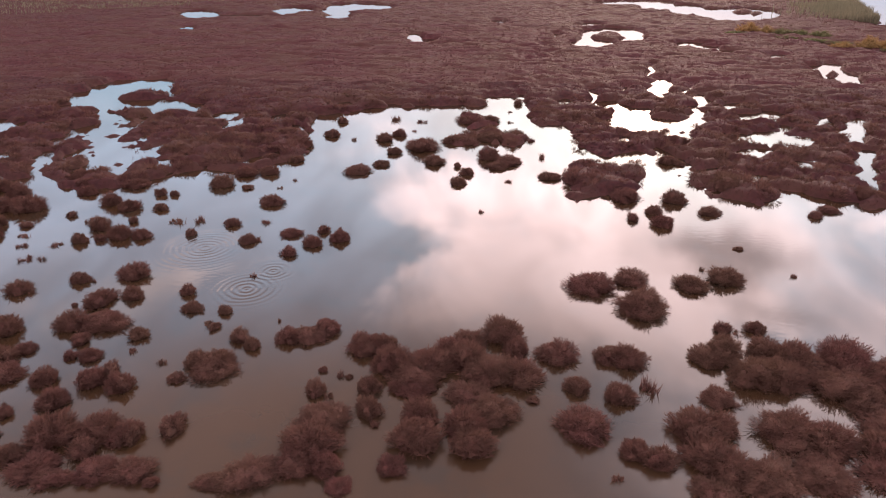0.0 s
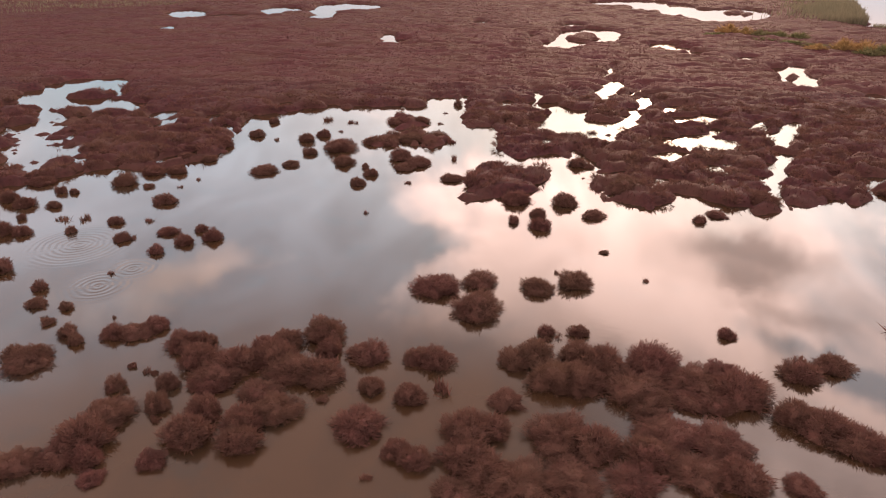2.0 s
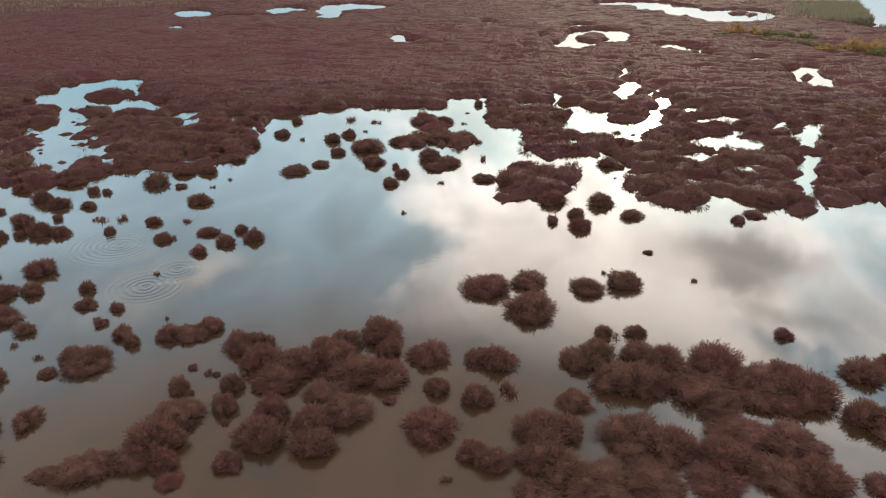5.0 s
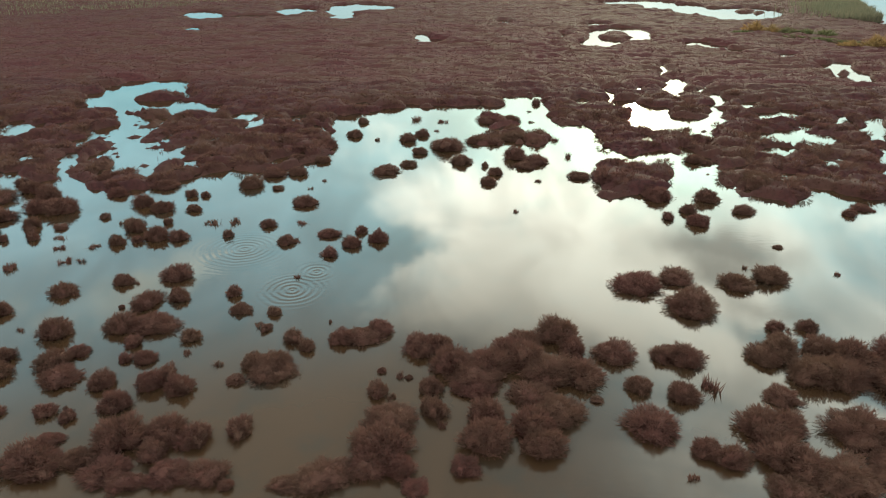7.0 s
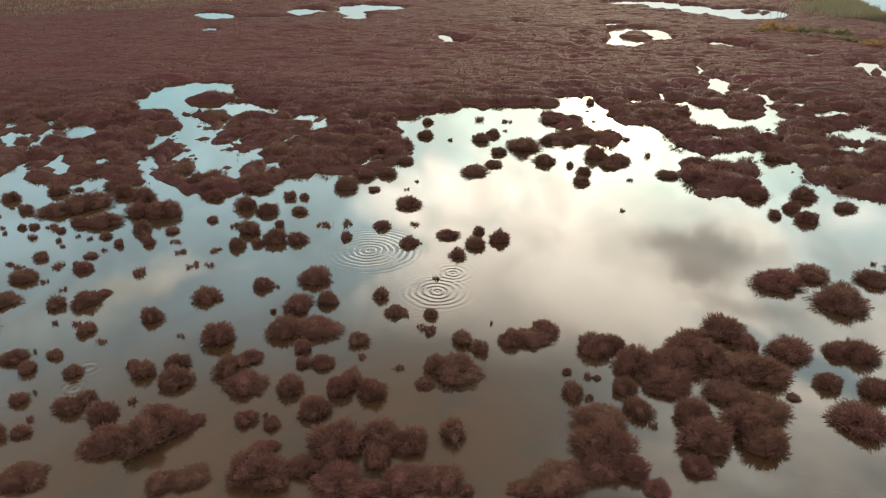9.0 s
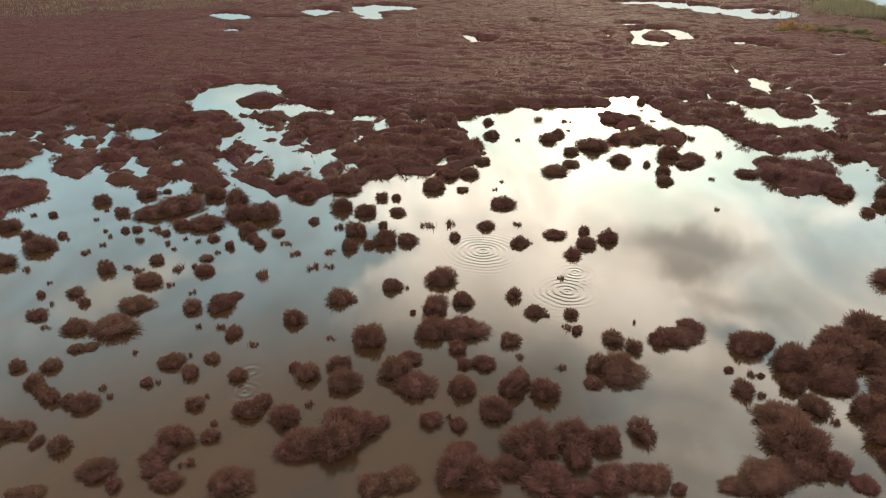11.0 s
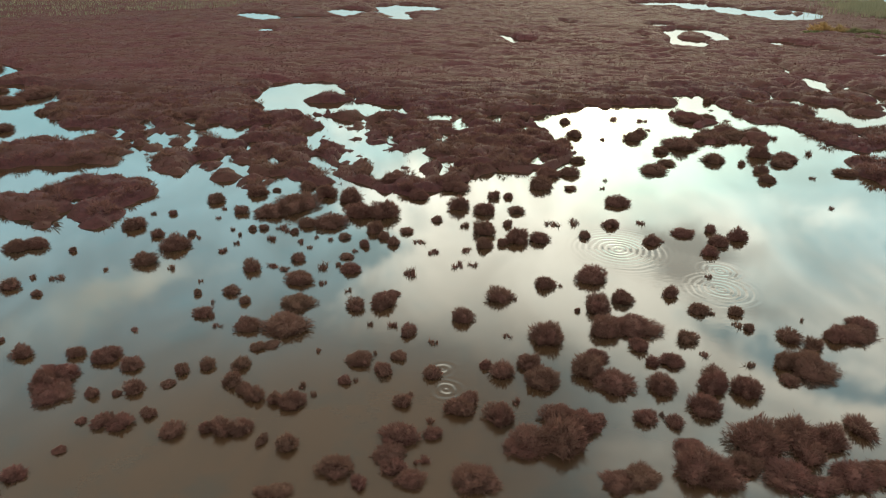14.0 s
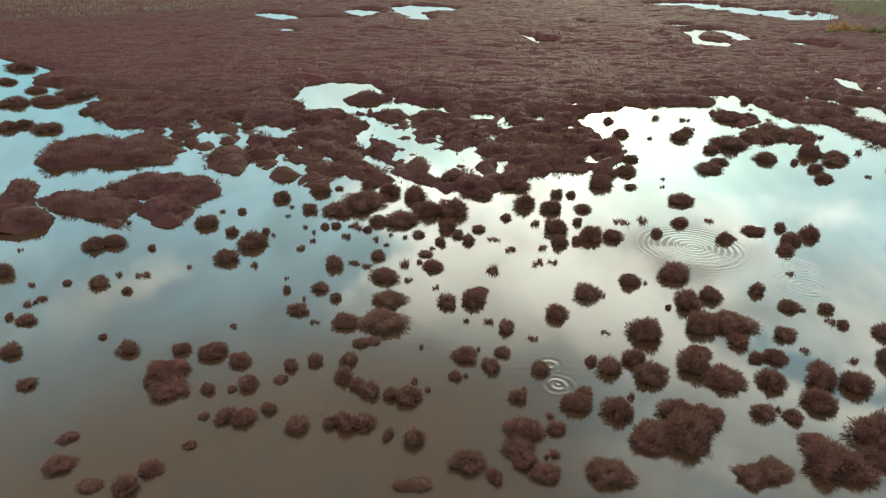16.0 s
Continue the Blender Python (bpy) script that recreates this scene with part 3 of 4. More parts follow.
def thicket(x0, x1, y0, y1, cell, size):
    """Shrubs that stand shoulder to shoulder on the near mats of the marsh."""
    rng = np.random.default_rng(9)
    shapes = [spikes(np.random.default_rng(200 + k), k, 110, 0.09, 1.7, 2) for k in range(6)]
    gx, gy = np.meshgrid(np.arange(x0, x1, cell), np.arange(y0, y1, cell))
    gx, gy = gx.ravel(), gy.ravel()
    gx = gx + rng.uniform(-0.45, 0.45, gx.size) * cell
    gy = gy + rng.uniform(-0.45, 0.45, gy.size) * cell
    z, f = marsh_height(gx, gy)
    fade = np.clip((y1 - gy) / 14, 0, 1)
    keep = (f > 0.45) & (rng.uniform(0, 1, gx.size) < fade)
    parts, faces, start = [], [], 0
    for x, y, base in zip(gx[keep], gy[keep], np.maximum(z[keep], 0)):
        co, tris = shapes[rng.integers(0, 6)]
        a, r = rng.uniform(0, 6.28), size * rng.uniform(0.6, 1.25)
        turn = np.array([[math.cos(a), -math.sin(a), 0], [math.sin(a), math.cos(a), 0], [0, 0, 1]])
        parts.append((co @ turn.T) * np.array([r, r, r * rng.uniform(0.65, 0.95)]) + np.array([x, y, base * 0.45 - 0.05]))
        faces.append(tris + start)
        start += len(co)
    ob = new("shrub_thicket", quads("shrub_thicket", np.concatenate(parts), np.concatenate(faces), SHRUB))
    return tagged(ob, "dense thicket of dark red glasswort shrubs on the near marsh edge", "shrubs", kind="stuff")


thicket(-125, 78, 46, 96, 1.2, 0.8)


def plant(name, kinds, m, label, category, group):
    core, shoots = pick.choice(kinds)
    ob = new(name, core)
    ob.matrix_world = m @ pose(0, 0, 0, 0, 0, pick.uniform(0, 360))
    tagged(ob, label, category, group)
    twigs = new("foliage", shoots)
    twigs.parent = ob
    return ob


def shrub(x, y, rx, ry, h):
    size = "wide sprawling" if rx > 1.5 else "rounded bushy" if rx > 0.7 else "small tufted"
    full = 1.14
    m = pose(x, y, 0) @ Matrix.Diagonal((rx * full, ry * full, h * 1.12, 1))
    kinds = WIDE_KINDS if rx > 1.3 else SHRUB_KINDS if rx > 0.55 else SMALL_KINDS
    return plant("shrub", kinds, m, size + " dark red glasswort shrub standing in shallow water", "shrub", "shrubs in the shallows")


def sprig(x, y, rx, ry, h):
    m = pose(x, y, 0) @ Matrix.Diagonal((rx * 1.1, ry * 1.1, max(h, 0.28) * 1.1, 1))
    return plant("sprig", SPRIG_KINDS, m, "sparse sprig of reddish glasswort poking out of the water", "plant", "sprigs in the shallows")


sprig(-60.3, 36.4, 0.27, 0.24, 0.15)
shrub(4.7, 29.1, 1.07, 0.96, 0.67)
shrub(10.1, 23.4, 1.15, 1.04, 0.90)
shrub(10.0, 21.7, 1.09, 0.98, 0.84)
shrub(10.7, 21.0, 1.06, 0.96, 0.74)
shrub(9.6, 19.8, 1.02, 0.74, 0.41)
shrub(-29.6, 32.4, 0.60, 0.57, 0.65)
shrub(-27.3, 34.8, 0.53, 0.88, 0.59)
sprig(-26.6, 34.6, 0.33, 0.30, 0.34)
shrub(-30.4, 24.5, 0.51, 0.45, 0.53)
shrub(-29.8, 25.1, 0.36, 0.52, 0.42)
sprig(-27.3, 30.5, 0.30, 0.27, 0.23)
shrub(-29.8, 20.2, 0.88, 0.66, 0.35)
shrub(-12.7, 27.3, 1.34, 1.21, 0.64)
shrub(-2.6, 26.9, 1.56, 1.40, 0.76)
shrub(1.1, 27.2, 1.40, 1.26, 0.89)
shrub(-0.6, 29.2, 1.07, 0.96, 0.78)
shrub(-0.1, 23.1, 0.99, 0.93, 1.02)
shrub(-6.5, 21.7, 1.18, 1.06, 1.02)
shrub(-58.4, 36.6, 0.24, 0.21, 0.20)
shrub(-56.5, 36.5, 0.54, 0.49, 0.47)
shrub(-54.4, 35.5, 0.30, 0.27, 0.26)
sprig(-59.3, 34.0, 0.38, 0.34, 0.19)
sprig(-59.0, 34.5, 0.45, 0.29, 0.18)
shrub(-58.5, 32.2, 0.55, 0.49, 0.28)
shrub(-59.6, 32.6, 0.18, 0.33, 0.26)
shrub(-53.7, 30.5, 0.23, 0.21, 0.16)
shrub(-57.6, 29.1, 0.51, 0.46, 0.41)
shrub(-51.9, 29.2, 0.51, 0.46, 0.45)
shrub(-49.2, 29.2, 0.43, 0.38, 0.40)
shrub(-47.6, 28.9, 0.74, 0.66, 0.52)
shrub(-46.1, 28.1, 0.50, 0.45, 0.44)
shrub(-49.3, 27.5, 1.09, 0.60, 0.43)
shrub(-48.9, 26.0, 0.99, 0.84, 0.39)
shrub(-49.5, 26.7, 0.66, 0.60, 0.69)
shrub(-47.0, 25.9, 0.31, 0.28, 0.36)
shrub(-45.9, 25.9, 0.26, 0.17, 0.15)
shrub(-45.2, 26.2, 0.42, 0.46, 0.48)
shrub(-55.4, 26.4, 0.42, 0.38, 0.32)
shrub(-43.8, 26.6, 0.32, 0.29, 0.17)
shrub(-43.5, 27.7, 0.30, 0.42, 0.37)
shrub(-42.4, 28.0, 0.36, 0.40, 0.42)
shrub(-46.6, 24.0, 0.24, 0.20, 0.15)
shrub(-45.7, 23.9, 0.29, 0.53, 0.36)
shrub(-44.9, 23.8, 0.49, 0.44, 0.44)
shrub(-43.9, 24.4, 0.35, 0.31, 0.29)
shrub(-42.5, 23.2, 0.48, 0.43, 0.39)
shrub(-41.1, 23.4, 0.29, 0.31, 0.36)
shrub(-40.4, 23.3, 0.44, 0.58, 0.49)
shrub(-39.6, 23.3, 0.36, 0.56, 0.42)
shrub(-38.6, 22.6, 0.19, 0.34, 0.26)
shrub(-37.5, 22.3, 0.47, 0.42, 0.50)
shrub(-46.7, 22.2, 0.30, 0.23, 0.15)
shrub(-51.8, 22.7, 0.47, 0.25, 0.19)
shrub(-51.4, 21.1, 0.62, 0.56, 0.27)
shrub(-47.7, 20.8, 0.48, 0.43, 0.28)
shrub(-48.3, 19.8, 0.51, 0.46, 0.47)
shrub(-49.7, 20.0, 0.43, 0.35, 0.17)
shrub(-37.9, 19.7, 0.47, 0.24, 0.19)
shrub(-37.3, 19.8, 0.43, 0.39, 0.18)
shrub(-40.8, 28.1, 0.33, 0.54, 0.40)
shrub(-40.9, 26.7, 0.43, 0.47, 0.49)
shrub(-40.2, 26.1, 0.29, 0.39, 0.36)
shrub(-39.6, 25.6, 0.44, 0.40, 0.46)
shrub(-38.6, 25.3, 0.36, 0.32, 0.42)
shrub(-37.8, 25.1, 0.62, 0.55, 0.53)
sprig(-37.5, 26.2, 0.26, 0.43, 0.33)
sprig(-36.9, 25.7, 0.13, 0.24, 0.20)
shrub(-45.1, 35.5, 0.23, 0.21, 0.28)
shrub(-43.2, 35.7, 0.34, 0.61, 0.40)
shrub(-44.1, 33.1, 0.35, 0.63, 0.41)
sprig(-43.5, 32.8, 0.16, 0.28, 0.23)
shrub(-42.1, 34.5, 0.26, 0.32, 0.33)
sprig(-42.9, 31.8, 0.31, 0.28, 0.32)
shrub(-41.3, 31.7, 0.68, 0.61, 0.53)
shrub(-39.2, 31.7, 1.23, 1.11, 0.55)
shrub(-40.3, 29.7, 0.38, 0.34, 0.27)
shrub(-39.7, 29.9, 0.41, 0.35, 0.16)
shrub(-39.0, 34.2, 1.11, 0.72, 0.45)
sprig(-36.3, 35.7, 0.31, 0.28, 0.31)
sprig(-37.2, 29.4, 0.26, 0.22, 0.15)
sprig(-45.4, 37.1, 0.21, 0.08, 0.15)
sprig(-43.9, 34.4, 0.13, 0.17, 0.20)
sprig(-47.3, 31.4, 0.27, 0.24, 0.24)
shrub(-34.1, 34.2, 0.59, 1.06, 0.64)
shrub(-33.6, 35.3, 0.47, 0.43, 0.21)
shrub(-35.7, 33.8, 0.42, 0.73, 0.48)
sprig(-34.7, 31.9, 0.19, 0.17, 0.19)
sprig(-33.4, 31.8, 0.31, 0.28, 0.32)
shrub(-32.6, 31.0, 0.33, 0.60, 0.40)
sprig(-31.3, 30.1, 0.36, 0.32, 0.20)
shrub(-35.0, 28.4, 0.68, 0.61, 0.46)
sprig(-34.2, 29.0, 0.17, 0.16, 0.18)
shrub(-33.8, 27.5, 0.33, 0.53, 0.39)
shrub(-33.1, 28.7, 0.37, 0.33, 0.31)
shrub(-31.4, 27.2, 0.49, 0.45, 0.40)
shrub(-35.6, 26.7, 0.32, 0.29, 0.26)
sprig(-35.1, 26.8, 0.16, 0.18, 0.23)
shrub(-32.8, 25.0, 0.41, 0.37, 0.43)
sprig(-32.4, 25.6, 0.16, 0.17, 0.23)
sprig(-31.7, 23.8, 0.35, 0.31, 0.29)
shrub(-31.5, 22.8, 0.38, 0.35, 0.33)
shrub(-32.9, 22.7, 0.77, 0.69, 0.57)
shrub(-33.3, 21.7, 0.74, 0.62, 0.30)
shrub(-33.1, 20.9, 0.45, 0.40, 0.40)
shrub(-32.4, 20.2, 0.57, 0.51, 0.36)
sprig(-32.0, 21.3, 0.41, 0.29, 0.16)
shrub(-35.4, 20.9, 0.72, 0.64, 0.52)
shrub(-34.4, 20.1, 0.24, 0.43, 0.31)
shrub(-30.1, 24.4, 0.51, 0.46, 0.46)
shrub(-30.1, 20.1, 0.75, 0.67, 0.47)
shrub(-24.3, 36.3, 0.66, 0.59, 0.54)
sprig(-23.3, 36.2, 0.28, 0.08, 0.15)
shrub(-21.7, 33.7, 0.65, 1.18, 0.70)
shrub(-20.1, 34.4, 0.67, 0.60, 0.60)
shrub(-22.0, 31.0, 0.86, 0.77, 0.80)
shrub(-20.3, 31.3, 1.54, 1.17, 0.62)
shrub(-20.6, 29.5, 0.41, 0.65, 0.47)
shrub(-23.0, 33.2, 0.19, 0.17, 0.20)
shrub(-25.3, 30.3, 0.90, 0.81, 0.93)
shrub(-17.0, 35.0, 0.47, 0.43, 0.53)
shrub(-16.0, 33.1, 0.58, 0.53, 0.43)
sprig(-15.3, 32.7, 0.26, 0.23, 0.26)
shrub(-14.0, 32.8, 0.39, 0.35, 0.40)
sprig(-14.6, 31.4, 0.44, 0.39, 0.28)
shrub(-14.0, 31.1, 0.25, 0.41, 0.32)
shrub(-17.8, 30.1, 0.54, 0.49, 0.52)
sprig(-17.6, 28.6, 0.35, 0.29, 0.15)
shrub(-13.7, 27.7, 0.62, 0.56, 0.64)
shrub(-12.7, 27.7, 0.73, 0.66, 0.68)
shrub(-14.2, 26.3, 0.49, 0.44, 0.26)
sprig(-15.6, 27.7, 0.34, 0.21, 0.15)
shrub(-23.8, 27.4, 0.77, 0.86, 0.82)
shrub(-23.1, 28.5, 0.63, 0.57, 0.40)
shrub(-22.8, 26.2, 1.02, 0.92, 0.54)
shrub(-20.4, 27.9, 0.28, 0.40, 0.35)
shrub(-19.4, 28.0, 0.62, 0.56, 0.49)
shrub(-20.6, 25.9, 0.64, 0.70, 0.69)
shrub(-26.6, 27.9, 0.62, 0.55, 0.64)
shrub(-26.2, 26.5, 0.81, 0.73, 0.68)
shrub(-18.2, 25.9, 0.69, 0.63, 0.73)
shrub(-17.7, 26.7, 0.38, 0.69, 0.44)
shrub(-16.7, 25.6, 0.74, 0.67, 0.70)
shrub(-19.2, 24.3, 0.76, 0.69, 0.73)
shrub(-22.1, 23.7, 0.50, 0.45, 0.45)
shrub(-20.9, 23.4, 0.30, 0.44, 0.36)
sprig(-21.3, 23.9, 0.15, 0.16, 0.22)
shrub(-26.2, 22.2, 1.04, 1.00, 1.06)
shrub(-25.2, 23.2, 0.98, 0.88, 0.70)
shrub(-25.9, 23.8, 0.74, 0.67, 0.63)
shrub(-24.3, 23.6, 0.40, 0.36, 0.34)
shrub(-28.5, 23.9, 0.64, 0.70, 0.69)
shrub(-28.0, 27.2, 0.55, 0.49, 0.57)
shrub(-28.8, 27.8, 0.28, 0.31, 0.34)
sprig(-27.7, 24.8, 0.31, 0.46, 0.37)
shrub(-27.6, 22.1, 0.98, 0.88, 0.62)
shrub(-13.0, 22.8, 0.49, 0.79, 0.54)
sprig(-12.6, 22.5, 0.19, 0.35, 0.26)
shrub(-17.9, 22.0, 1.09, 0.98, 1.08)
shrub(-16.0, 22.5, 0.97, 0.87, 0.79)
shrub(-14.7, 22.1, 0.62, 0.79, 0.67)
shrub(-16.1, 21.2, 0.55, 0.59, 0.61)
shrub(-19.0, 20.7, 0.68, 0.61, 0.57)
shrub(-21.0, 20.5, 1.03, 0.93, 0.87)
shrub(-20.3, 20.2, 0.97, 0.88, 0.63)
shrub(-20.8, 21.9, 0.66, 0.40, 0.26)
shrub(-23.4, 20.2, 0.75, 0.68, 0.35)
shrub(-24.4, 19.9, 0.65, 0.59, 0.35)
shrub(-17.6, 20.1, 1.02, 0.92, 0.50)
shrub(-16.5, 19.5, 0.87, 0.53, 0.35)
shrub(-15.0, 20.0, 0.89, 0.80, 0.47)
shrub(-13.5, 20.1, 0.85, 0.76, 0.43)
shrub(-12.5, 19.5, 0.31, 0.28, 0.32)
shrub(-12.3, 30.1, 0.42, 0.67, 0.48)
shrub(-11.4, 29.3, 0.44, 0.40, 0.50)
shrub(-9.7, 30.1, 0.66, 0.60, 0.61)
shrub(-8.6, 30.4, 1.09, 0.91, 0.44)
shrub(-7.7, 31.2, 0.75, 0.67, 0.51)
sprig(-10.6, 32.0, 0.19, 0.17, 0.15)
shrub(-7.2, 27.3, 0.22, 0.20, 0.23)
sprig(-6.2, 26.9, 0.33, 0.30, 0.27)
shrub(-5.8, 26.8, 0.17, 0.15, 0.17)
shrub(-7.2, 25.6, 0.48, 0.53, 0.54)
sprig(-6.5, 25.2, 0.26, 0.24, 0.20)
shrub(-5.4, 29.4, 0.89, 0.80, 0.76)
shrub(-4.6, 29.7, 0.66, 0.59, 0.60)
shrub(-4.1, 29.8, 0.42, 0.38, 0.44)
shrub(0.1, 30.1, 0.85, 0.76, 0.71)
shrub(2.0, 30.9, 1.11, 1.00, 1.07)
shrub(2.6, 29.3, 0.71, 0.64, 0.74)
shrub(2.5, 27.1, 1.29, 1.16, 0.94)
shrub(0.1, 28.3, 1.16, 1.04, 1.04)
shrub(-1.8, 27.8, 1.25, 1.13, 0.98)
shrub(-3.8, 27.8, 0.97, 0.89, 1.00)
shrub(-4.7, 25.9, 0.59, 0.53, 0.62)
shrub(-2.7, 25.9, 1.08, 0.72, 0.43)
shrub(0.1, 25.5, 1.17, 0.92, 0.47)
shrub(1.1, 24.3, 1.34, 1.20, 0.76)
shrub(0.2, 22.0, 0.91, 0.82, 0.89)
shrub(-2.1, 23.9, 0.81, 0.88, 0.85)
shrub(-2.2, 22.2, 1.06, 0.95, 0.97)
shrub(-3.1, 20.7, 0.64, 0.58, 0.45)
shrub(-6.5, 23.5, 1.35, 1.22, 0.63)
shrub(-6.8, 22.0, 1.19, 1.08, 0.86)
shrub(-4.5, 24.3, 0.56, 0.75, 0.62)
sprig(-4.1, 23.3, 0.30, 0.27, 0.32)
shrub(-5.8, 20.5, 0.59, 0.63, 0.64)
shrub(-7.1, 20.7, 0.91, 0.82, 0.55)
shrub(-8.8, 20.1, 1.34, 0.95, 0.54)
shrub(-10.2, 19.6, 0.66, 0.50, 0.26)
shrub(-5.1, 19.6, 0.57, 0.52, 0.26)
shrub(3.1, 25.3, 0.32, 0.29, 0.17)
shrub(7.3, 29.0, 0.76, 0.69, 0.54)
shrub(8.3, 28.8, 0.76, 1.03, 0.80)
shrub(5.3, 26.3, 0.66, 0.59, 0.61)
shrub(7.3, 25.7, 0.81, 0.73, 0.68)
sprig(8.6, 26.4, 0.55, 0.61, 0.60)
shrub(5.2, 23.4, 1.26, 1.13, 0.72)
shrub(7.1, 21.9, 0.72, 0.64, 0.60)
shrub(8.0, 21.4, 0.70, 0.63, 0.67)
sprig(6.0, 20.4, 0.36, 0.21, 0.15)
shrub(11.9, 25.7, 0.87, 0.78, 0.45)
shrub(16.2, 32.1, 0.58, 0.52, 0.51)
sprig(14.9, 31.7, 0.57, 0.52, 0.31)
shrub(14.3, 32.0, 0.45, 0.40, 0.46)
sprig(14.0, 31.4, 0.63, 0.43, 0.25)
shrub(15.7, 29.9, 0.91, 0.82, 0.68)
shrub(12.4, 29.0, 0.60, 1.07, 0.65)
shrub(13.5, 29.6, 1.03, 0.93, 0.90)
shrub(14.3, 27.5, 1.42, 1.28, 1.05)
shrub(16.9, 29.1, 1.19, 1.07, 1.07)
shrub(15.5, 27.3, 1.42, 1.27, 1.05)
shrub(19.5, 29.1, 1.36, 1.24, 1.15)
shrub(18.3, 27.1, 1.68, 1.51, 0.82)
shrub(21.1, 27.8, 1.53, 1.38, 0.77)
shrub(23.0, 28.6, 1.04, 0.94, 0.54)
shrub(23.3, 27.0, 1.22, 1.34, 1.15)
shrub(21.8, 26.2, 1.09, 0.98, 0.49)
shrub(20.7, 26.2, 1.09, 0.69, 0.43)
shrub(18.8, 25.8, 1.62, 0.49, 0.65)
shrub(11.1, 23.6, 0.92, 0.83, 0.72)
shrub(14.2, 23.4, 1.52, 1.37, 0.94)
shrub(15.7, 22.8, 1.24, 1.12, 0.88)
shrub(19.0, 23.8, 1.53, 1.22, 0.61)
shrub(21.2, 23.4, 1.50, 1.20, 0.60)
shrub(17.9, 22.3, 1.22, 1.09, 0.86)
shrub(19.6, 21.4, 1.41, 1.24, 0.57)
shrub(21.4, 21.2, 1.17, 1.05, 0.82)
shrub(17.0, 20.9, 1.16, 1.03, 0.47)
shrub(14.4, 20.7, 1.39, 1.20, 0.56)
shrub(12.1, 20.5, 1.62, 1.15, 0.65)
shrub(25.3, 25.3, 1.05, 0.95, 0.86)
shrub(26.3, 24.6, 1.28, 1.16, 0.94)
shrub(27.3, 23.7, 1.25, 1.12, 0.73)
shrub(28.1, 23.2, 0.98, 0.88, 0.72)
shrub(27.0, 28.9, 1.10, 0.99, 0.72)
shrub(29.0, 29.7, 0.95, 0.85, 0.64)
shrub(34.9, 29.8, 1.00, 1.34, 1.03)
shrub(32.1, 26.2, 1.12, 1.01, 0.86)
shrub(32.6, 25.6, 0.42, 0.75, 0.48)
shrub(23.7, 21.0, 0.83, 0.66, 0.33)
shrub(37.3, 29.0, 0.46, 0.82, 0.52)
shrub(35.0, 24.7, 0.35, 0.64, 0.42)
shrub(34.0, 22.8, 0.34, 0.60, 0.40)
shrub(24.5, 32.4, 0.51, 0.46, 0.44)
sprig(-40.6, 38.7, 0.43, 0.39, 0.26)
sprig(-37.3, 39.3, 0.26, 0.23, 0.26)
shrub(-35.8, 42.4, 0.31, 0.46, 0.38)
sprig(-31.0, 41.1, 0.46, 0.41, 0.28)
sprig(-41.2, 39.0, 0.73, 0.29, 0.29)
sprig(-63.7, 41.4, 0.23, 0.20, 0.15)
shrub(-55.2, 41.6, 0.27, 0.24, 0.27)
shrub(-48.2, 44.3, 0.24, 0.39, 0.31)
shrub(7.9, 36.8, 1.52, 1.37, 0.86)
shrub(10.5, 37.9, 1.12, 1.01, 0.58)
shrub(10.4, 34.2, 1.5, 1.71, 1.05)
shrub(14.2, 37.2, 1.1, 0.99, 0.72)
shrub(16.7, 38.1, 1.09, 0.98, 0.8)
sprig(15.6, 39.6, 0.19, 0.24, 0.15)
shrub(19.4, 43.1, 0.4, 0.27, 0.16)
shrub(-21.3, 37.2, 0.94, 0.85, 0.74)
sprig(-13.8, 37.3, 0.43, 0.34, 0.17)
sprig(21.4, 38.9, 0.26, 0.25, 0.12)
sprig(1.3, 49.3, 0.27, 0.27, 0.11)
shrub(13.6, 53.0, 1.29, 1.17, 0.82)
shrub(13.2, 48.4, 0.36, 0.6, 0.46)
shrub(15.2, 49.9, 0.68, 0.61, 0.59)
shrub(15.2, 47.4, 0.87, 0.78, 0.73)
shrub(17.7, 52.7, 1.05, 0.94, 0.85)
shrub(19.7, 50.0, 0.91, 0.82, 0.5)
shrub(28.0, 49.7, 0.54, 0.49, 0.45)
shrub(29.7, 51.0, 0.83, 0.75, 0.36)
sprig(30.3, 50.5, 0.32, 0.32, 0.17)
shrub(34.6, 54.2, 1.36, 1.67, 1.05)
shrub(7.8, 58.3, 1.1, 0.99, 0.51)
sprig(7.9, 64.3, 0.63, 0.56, 0.63)
shrub(2.5, 64.2, 1.14, 1.02, 1.02)
shrub(4.4, 62.8, 1.28, 1.15, 0.6)
shrub(3.2, 61.2, 1.09, 0.98, 0.48)
shrub(-0.6, 56.2, 0.76, 0.68, 0.54)
shrub(0.2, 59.0, 0.69, 0.62, 0.64)
shrub(-0.7, 61.2, 0.38, 0.34, 0.39)
sprig(3.9, 56.9, 0.41, 0.37, 0.24)
shrub(2.8, 71.2, 1.56, 1.4, 0.75)
shrub(5.7, 72.1, 1.45, 1.3, 0.77)
shrub(-1.5, 69.8, 0.92, 0.83, 0.66)
shrub(0.4, 69.5, 1.1, 0.91, 0.44)
sprig(7.1, 70.8, 0.62, 0.56, 0.49)
shrub(0.7, 79.1, 1.58, 1.42, 0.69)
shrub(3.0, 79.2, 1.23, 1.11, 0.88)
sprig(5.5, 78.8, 0.68, 0.42, 0.27)
shrub(7.3, 89.3, 0.53, 0.48, 0.62)
shrub(10.7, 56.8, 1.43, 1.28, 0.87)
shrub(20.2, 63.7, 1.01, 0.91, 0.71)
